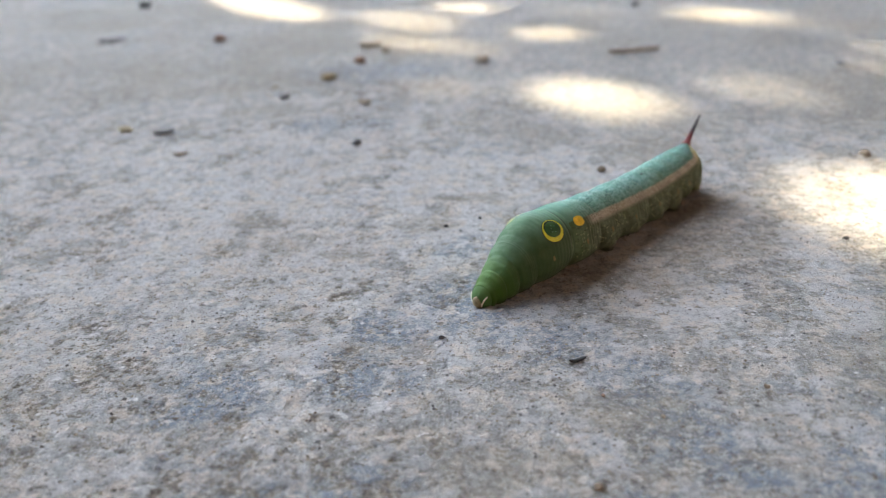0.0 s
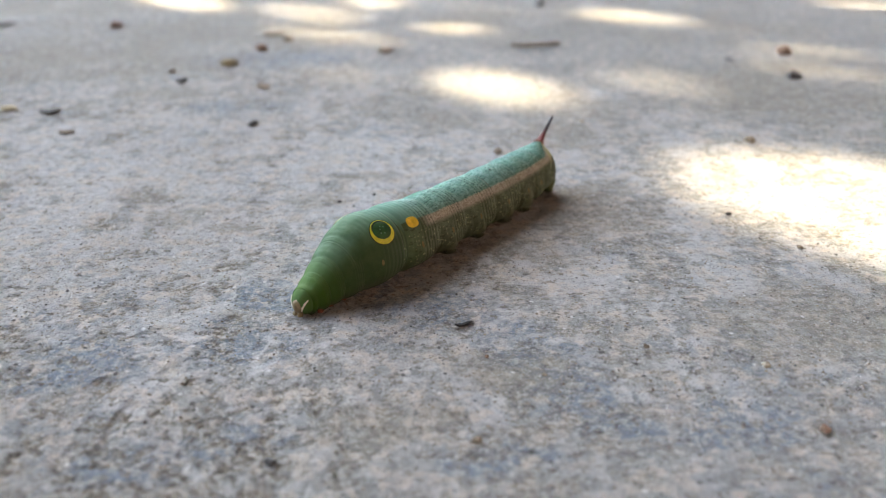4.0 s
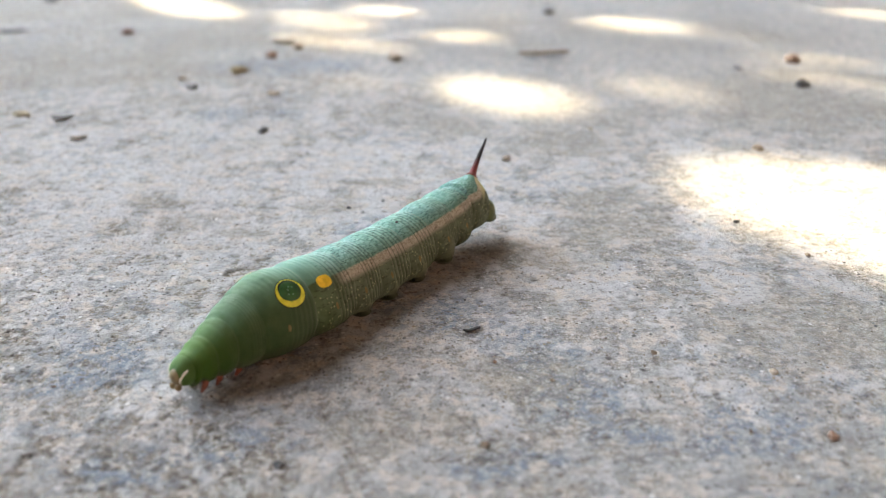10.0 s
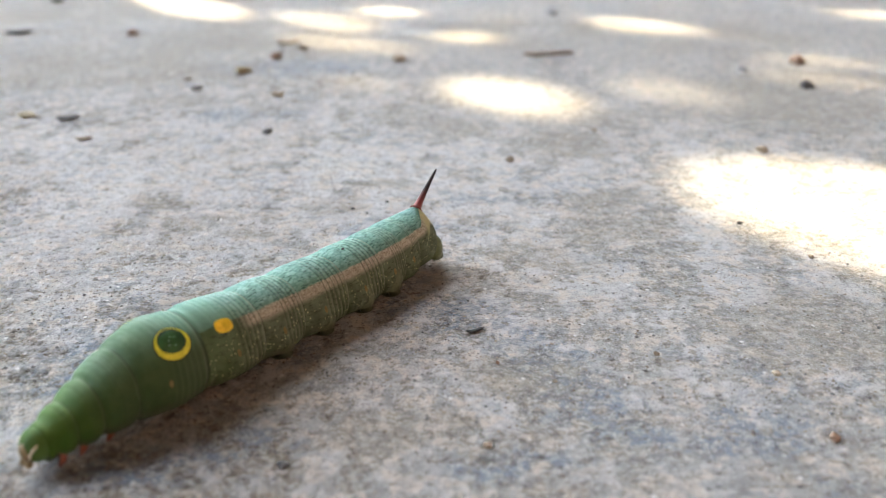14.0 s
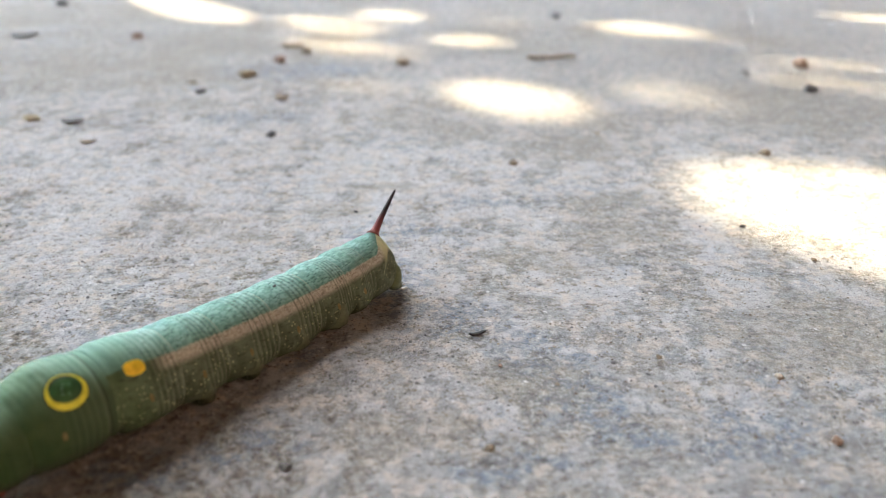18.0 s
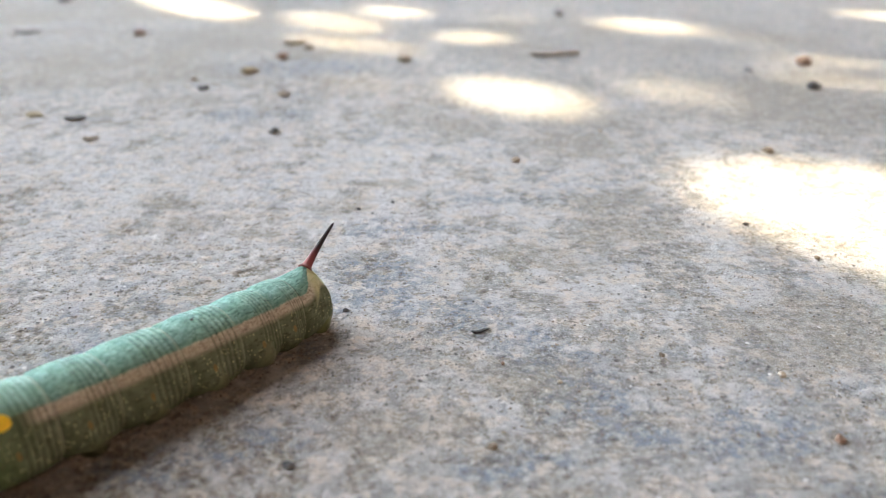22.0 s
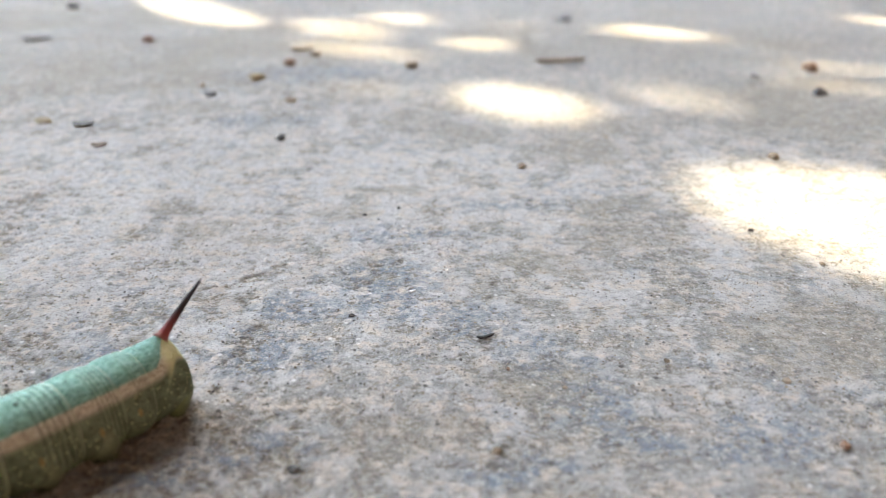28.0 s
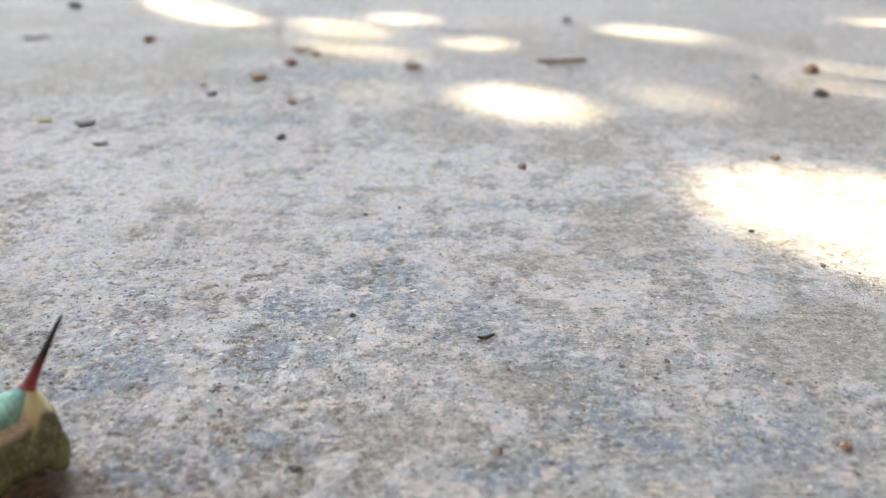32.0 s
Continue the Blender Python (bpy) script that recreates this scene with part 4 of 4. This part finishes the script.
flake("bark_chip", "small black curled chip lying on the concrete", 3.8, 117.2, 2.7, 0.9, 0.25, 8, 0.22, "black", "chip")
flake("twig", "short brown twig lying on the concrete", 37.4, 341.5, 19, 2.6, 1.3, -3, 0.3, "brown", "twig")
flake("leaf_scrap", "dark dry leaf scrap on the concrete", -192.5, 399, 11, 6, 0.8, 4, 0.6, "slate", "leaf scrap")
flake("leaf_scrap", "dark dry leaf scrap on the concrete", -108.3, 243.6, 5.6, 3.2, 0.6, 12, 0.5, "dark", "leaf scrap")
flake("leaf_scrap", "dark brown dry leaf scrap on the concrete", -95.7, 222.6, 3.8, 2.0, 0.5, 5, 0.4, "brown", "leaf scrap")
flake("leaf_scrap", "brown dry leaf scrap on the concrete", -67.6, 372, 9, 4, 0.9, 0, 0.7, "brown", "leaf scrap")
flake("cement_flake", "pale flake of cement on the concrete", -8.1, 133, 1.3, 0.8, 0.2, 20, 0.1, "white", "flake")
scatter_stones()


def loose_grit(name, label, count, tone, lo, hi, seed):
    """Countless small grains as one mesh."""
    rng = np.random.RandomState(seed)
    y = 60 + 330 * rng.rand(count) ** 1.7
    x = (rng.rand(count) - 0.5) * (110 + 0.9 * y)
    size = lo + (hi - lo) * rng.rand(count) ** 3
    z = ground_relief(x[None], y[None])[0][0]
    base = np.array([(1, 0, 0), (0, 1, 0), (-1, 0, 0), (0, -1, 0), (0, 0, 1), (0, 0, -1)], float)
    tri = np.array([(0, 1, 4), (1, 2, 4), (2, 3, 4), (3, 0, 4), (1, 0, 5), (2, 1, 5), (3, 2, 5), (0, 3, 5)])
    jit = base[None] * rng.uniform(0.55, 1.2, (count, 6, 1)) + rng.uniform(-0.15, 0.15, (count, 6, 3))
    a = rng.uniform(0, 2 * np.pi, count)
    rx = jit[..., 0] * np.cos(a)[:, None] - jit[..., 1] * np.sin(a)[:, None]
    ry = jit[..., 0] * np.sin(a)[:, None] + jit[..., 1] * np.cos(a)[:, None]
    co = np.stack([rx, ry, jit[..., 2] * 0.7], -1) * size[:, None, None] / 2
    co += np.stack([x, y, z + size * 0.15], -1)[:, None]
    faces = (tri[None] + 6 * np.arange(count)[:, None, None]).reshape(-1, 3)
    me = bpy.data.meshes.new(name)
    me.from_pydata(co.reshape(-1, 3) / 1000, [], faces.tolist())
    me.materials.append(M_STONE[tone])
    return tagged(new(name, me), label, "grit", kind="stuff")


loose_grit("dark_grit", "scattered dark grains of grit on the concrete", 1500, "dark", 0.12, 0.55, 1)
loose_grit("brown_grit", "scattered brown grains of grit on the concrete", 11000, "brown", 0.12, 0.55, 2)
loose_grit("pale_grit", "scattered pale grains of grit on the concrete", 8000, "white", 0.12, 0.5, 3)
loose_grit("tan_grit", "scattered tan grains of grit on the concrete", 8000, "tan", 0.12, 0.6, 4)
loose_grit("grey_grit", "scattered grey grains of grit on the concrete", 9000, "grey", 0.14, 0.8, 5)

# ---- the crawl: places of the body's marks every half second, in mm along the way ----
FOOT = [-0.8, -0.8, -0.8, -0.7, -0.7, -0.7, -0.7, -0.6, -0.8, -0.9, -1.1, -1.2, 1.1, -1.8, -3.2, -2.7, 1.6, 1.6, -0.9, -1.9, -5.4, -1.7, 0.3, -1.8, -2.9, -1.8, -0.6, 0.2, -3.2, -1.9, -1.0, -0.1, 0.8, 1.7, -0.2, -1.5, -2.7, -1.8, -0.5, 1.2, -1.7, -2.4, -3.8, 0.1, 1.2, -0.2, -2.2, -2.4, -1.7, -0.3, -0.2, -3.0, -1.9, -0.7, 0.4, 1.6, 0.9, -1.4, -2.6, -1.1, 0.9, 1.3, -1.8, -2.7, -1.7]
HORN = [-26.7, -25.1, -21.6, -19, -17.7, -14.3, -13.6, -11.3, -9.3, -7.3, -5.4, -3.4, -1.2, 1.2, 2.7, 5.8, 7.5, 11, 14.3, 15.5, 18.4, 19.6, 21.6, 24.5, 25.6, 28.1, 29.8, 32.1, 35.6, 36.8, 38.3, 39.7, 41.2, 42.7, 45.3, 46.5, 47.3, 50, 52, 53, 56.5, 57, 60.7, 60.9, 63, 65.2, 67.4, 68.8, 71.2, 73.2, 75.3, 78.7, 80.8, 82.8, 85, 87.1, 90.4, 92.9, 94.1, 96.2, 98.5, 101.6, 104.6, 106.2, 108.1]
HORN_Z = [0.5, 0.2, 0.4, 0.7, 0.8, 1, 0.6, 0.5, 0.5, 0.5, 0.5, 0.4, 0.3, 0.4, 0.7, 0.9, 0.8, 0.6, 0.9, 1.5, 2, 1.6, 0.8, 0.7, 0.9, 0.9, 0.6, 0.4, 0.6, 0.6, 0.5, 0.3, 0.1, -0.1, 0, 0.1, 0.3, 0.4, 0.2, -0.5, -0.6, -0.1, 0.4, -0.1, -0.6, -0.8, -0.8, -0.4, -0.2, -0.5, -0.8, -0.7, -0.5, -0.3, -0.2, -0.1, -0.1, 0, 0.3, 0.4, 0.2, 0.2, 0.3, 0.6, 0.6]
SPECK = [21.3, 20.2, 20.3, 21.4, 22.3, 21.8, 20.7, 20.1, 20.8, 21.5, 22.2, 22.9, 21.6, 21.0, 23.8, 24.8, 23.8, 22.3, 22.4, 24.1, 24.1, 23.4, 22.0, 22.3, 24.1, 23.9, 22.6, 21.4, 20.6, 22.5, 22.3, 22.0, 21.7, 21.5, 20.7, 22.6, 24.0, 23.6, 22.8, 21.8, 21.7, 24.5, 24.6, 24.6, 22.9, 22.2, 23.3, 25.3, 25.2, 24.1, 22.5, 22.1, 21.9, 21.7, 21.5, 21.3, 20.2, 20.3, 21.4, 22.3, 21.8, 20.7, 20.1, 20.8, 22.0]
SPECK_Z = [-0.3, 0.0, 0.2, 0.2, 0.0, -0.2, -0.2, 0.0, 0.2, 0.2, 0.3, 0.4, 0.6, 0.8, 0.7, 0.5, 0.4, 0.7, 0.9, 0.7, 0.4, 0.3, 0.4, 0.4, 0.1, -0.2, -0.3, 0.0, 0.2, 0.2, 0.1, 0.1, 0.0, 0.1, 0.1, 0.0, -0.2, -0.4, -0.4, -0.2, -0.1, -0.2, -0.3, -0.3, -0.2, 0.1, 0.1, 0.0, -0.1, -0.1, 0.1, 0.2, 0.2, 0.0, -0.1, -0.2, 0.0, 0.2, 0.2, 0.0, -0.2, -0.2, 0.1, 0.2, 0.1]
SPOT = [48.7, 49.7, 47.4, 46.8, 46.6, 45.9, 49.3, 48.7, 49.1, 49.4, 49.8, 50.2, 49.1, 47.7, 48.3, 47.7, 49.8, 47.8, 46.3, 46.7, 45.9, 47.8, 48.5, 47.8, 48.3, 49.2, 50.1, 49.1, 47.5, 47.7, 48.2, 48.6, 49, 49.5, 48.2, 49.2, 49.4, 49.3, 50.3, 50.8, 49.3, 49.7, 48, 51.8, 49.4, 49, 51, 53.5, 53, 50.9, 49, 49.4, 49, 48.6, 48.2, 47.8, 47.1, 48.1, 49.7, 50, 48.6, 47.2, 47.4, 49, 50.1]
EYE = [55.7, 56.9, 55.6, 55.2, 54.8, 53.6, 56.2, 56.1, 56.2, 56.3, 56.5, 56.5, 55.5, 54.8, 55.3, 55.1, 56.3, 55.4, 54.3, 54.7, 53.2, 54.8, 55.9, 55.8, 56, 56.4, 57, 56.2, 55.2, 55.7, 56, 56.4, 56.7, 57.1, 56.2, 57.5, 57.6, 57, 57.7, 57.7, 56.2, 57, 56.1, 59.9, 57.5, 57.1, 59.1, 61.6, 61.1, 59, 57.1, 57.5, 57.1, 56.7, 56.3, 55.9, 55.2, 56.2, 57.8, 58.1, 56.7, 55.3, 55.5, 57.1, 58.2]
HEAD = [72.4, 73.6, 71.4, 72.5, 72.1, 70.6, 72, 71.6, 72.1, 72.6, 73.1, 73.6, 72.7, 72.9, 73.7, 71.9, 73.1, 72.8, 71.8, 72.9, 70.8, 72.7, 74.4, 74.7, 76.3, 76.6, 76.1, 75.2, 74, 76.7, 76.4, 76.2, 75.9, 75.7, 74.7, 75.3, 75.3, 75.1, 76.1, 76.1, 74.6, 75.4, 74.5, 78.3, 75.9, 75.5, 77.5, 80, 79.5, 77.4, 75.5, 75.9, 75.5, 75.1, 74.7, 74.3, 73.6, 74.6, 76.2, 76.5, 75.1, 73.7, 73.9, 75.5, 76.6]
HEAD_Z = [-1.4, -0.8, 0, 0.4, -0.2, -0.5, -0.7, -0.5, -0.6, -1, -1.3, -1.6, -1.6, -1.3, -1, -0.3, -0.2, 0.5, 1.2, 1.5, 1.3, 1.3, 1.7, 2, 1.4, 1.1, 0.8, 0.6, 0.7, 0.5, 0.4, 0.4, 0.3, 0.3, 0.3, 0.2, 0.2, 0.2, 0.1, 0.1, 0.1, 0.1, 0.1, 0.1, 0.1, 0.1, 0.1, 0.1, 0.1, 0.1, 0.1, 0.1, 0.1, 0.1, 0.1, 0.1, 0, 0, 0, 0, 0, 0, 0, 0, 0]
FRONT_SIDE = [-0.2, -0.2, -0.3, -0.2, -0.3, -0.2, 0, 0.3, 0.7, 1.1, 1.5, 1.8, 1.8, 2, 2.4, 2.6, 2.8, 2.9, 3, 3, 2.7, 2.6, 2.5, 2.6, 2.7, 2.7, 2.4, 1.9, 1.8, 2, 1.8, 1.4, 1, 0.6, 0.8, 1.4, 1.4, 0.4, -0, -0.2, -0.4, -0.3, -0.5, -0.7, -0.7, -0.7, -0.7, -0.7, -0.7, -0.7, -0.7, -0.7, -0.7, -0.7, -0.7, -0.7, -0.7, -0.7, -0.7, -0.7, -0.7, -0.7, -0.7, -0.7, -0.7]
TAIL_SIDE = [0.3, 0.3, 0.3, 0.3, 0.3, 0.3, 0.3, 0.3, 0.2, 0.1, 0.0, 0.0, 0.0, 0.0, 0.0, 0.1, 0.2, 0.2, 0.2, 0.1, 0.0, -0.1, -0.2, -0.2, -0.2, -0.2, -0.2, -0.1, 0.0, 0.2, 0.4, 0.4, 0.4, 0.4, 0.3, 0.3, 0.3, 0.3, 0.4, 0.4, 0.4, 0.4, 0.5, 0.5, 0.6, 0.5, 0.5, 0.5, 0.4, 0.2, 0.1, 0.1, 0.2, 0.5, 0.7, 0.8, 0.8, 0.8, 0.8, 0.7, 0.7, 0.6, 0.6, 0.4, 0.2]
FRONT_Z = [0.2, 0.1, 0.1, 0.2, 0.3, 0.4, 0.4, 0.3, 0.3, 0.4, 0.4, 0.5, 0.4, 0.4, 0.4, 0.3, 0.4, 0.3, 0.3, 0.3, 0.2, 0.2, 0.2, 0.4, 0.4, 0.4, 0.4, 0.5, 0.6, 0.7, 0.6, 0.6, 0.6, 0.6, 0.8, 0.9, 0.9, 0.8, 0.6, 0.2, -0, -0, 0, 0.1, 0.1, 0.1, 0.1, 0.1, 0.1, 0.1, 0.1, 0.1, 0.1, 0.1, 0.1, 0.1, 0.1, 0.1, 0.1, 0.1, 0.1, 0.1, 0.1, 0.1, 0.1]
HORN_PITCH = [-14, -20, -20, -16, -14, -19, -22, -22, -20, -18, -16, -15, -15, -12, -10, -8, -13, -14, -12, -8, -4, -9, -14, -13, -10, -9, -12, -15, -12, -12, -13, -15, -17, -18, -15, -13, -10, -8, -12, -18, -14, -11, -7, -14, -20, -18, -14, -12, -11, -15, -18, -14, -12, -11, -10, -10, -11, -8, -2, 3, 0, -6, 0, 5, 9]
HORN_LEAN = [7, 9, 10, 10, 12, 15, 14, 13, 12, 11, 10, 9, 8, 8, 7, 8, 9, 8, 10, 10, 11, 11, 10, 9, 9, 9, 10, 10, 10, 10, 11, 11, 12, 12, 11, 10, 10, 11, 11, 11, 10, 11, 11, 11, 13, 10, 9, 11, 12, 11, 10, 8, 8, 7, 7, 6, 4, 4, 3, 0, 0, 3, -2, -4, -5]
WAY = radians(-126.643)                 # heading
ORIGIN = Vector((0.01529, 0.17099, 0.0))
MARKS = (-2.0, 0.0, 21.6, 48.5, 55.0, 73.3)


def motions():
    ahead = Vector((math.cos(WAY), math.sin(WAY), 0))
    rows = [(0.5 * k, Matrix.Translation(ORIGIN + ahead * (s / 1000)) @ Matrix.Rotation(WAY, 4, "Z")) for k, s in enumerate(HORN)]
    walk(CATERPILLAR, rows)
    for ring, mid in RINGS:
        rows = []
        for k in range(65):
            s = (-2.0, 0.0, SPECK[k], SPOT[k], EYE[k], HEAD[k] - 0.3)
            lift = (0.35 * max(0, HORN_Z[k]), HORN_Z[k], SPECK_Z[k], 0.1 + 0.7 * FRONT_Z[k], FRONT_Z[k], HEAD_Z[k])
            aside = (TAIL_SIDE[k], TAIL_SIDE[k], 0.6 * TAIL_SIDE[k] + 0.35 * FRONT_SIDE[k], 0.9 * FRONT_SIDE[k], FRONT_SIDE[k], 1.3 * FRONT_SIDE[k])

            def at(u):
                return np.array([np.interp(u, MARKS, v) for v in (s, aside, lift)])

            here, fore, aft = at(mid), at(mid + 3.0), at(mid - 3.0)
            way = fore - aft
            turn, nod = math.atan2(way[1], 6.0), math.atan2(way[2], 6.0)
            rows.append((0.5 * k, pose(here[0] / 1000, here[1] / 1000, here[2] / 1000, 0, -math.degrees(nod), math.degrees(turn))))
        walk(ring, rows)
    # the horn nods, and the claspers trail behind until they step forward
    x, y, z = HORN_ROOT
    walk(TAIL["horn"], [(0.5 * k, pose(x, y, z, HORN_LEAN[k], HORN_PITCH[k], 0)) for k in range(65)])
    for clasper in TAIL["claspers"]:
        x, y, z = clasper.location
        rows = []
        for k in range(65):
            back = min(0.62, max(-0.30, -(FOOT[k] + 1.2) / 4.6))
            rows.append((0.5 * k, pose(x - 0.0006 * max(0.0, back), y, z, 0, math.degrees(math.asin(back)), 0)))
        walk(clasper, rows)


motions()
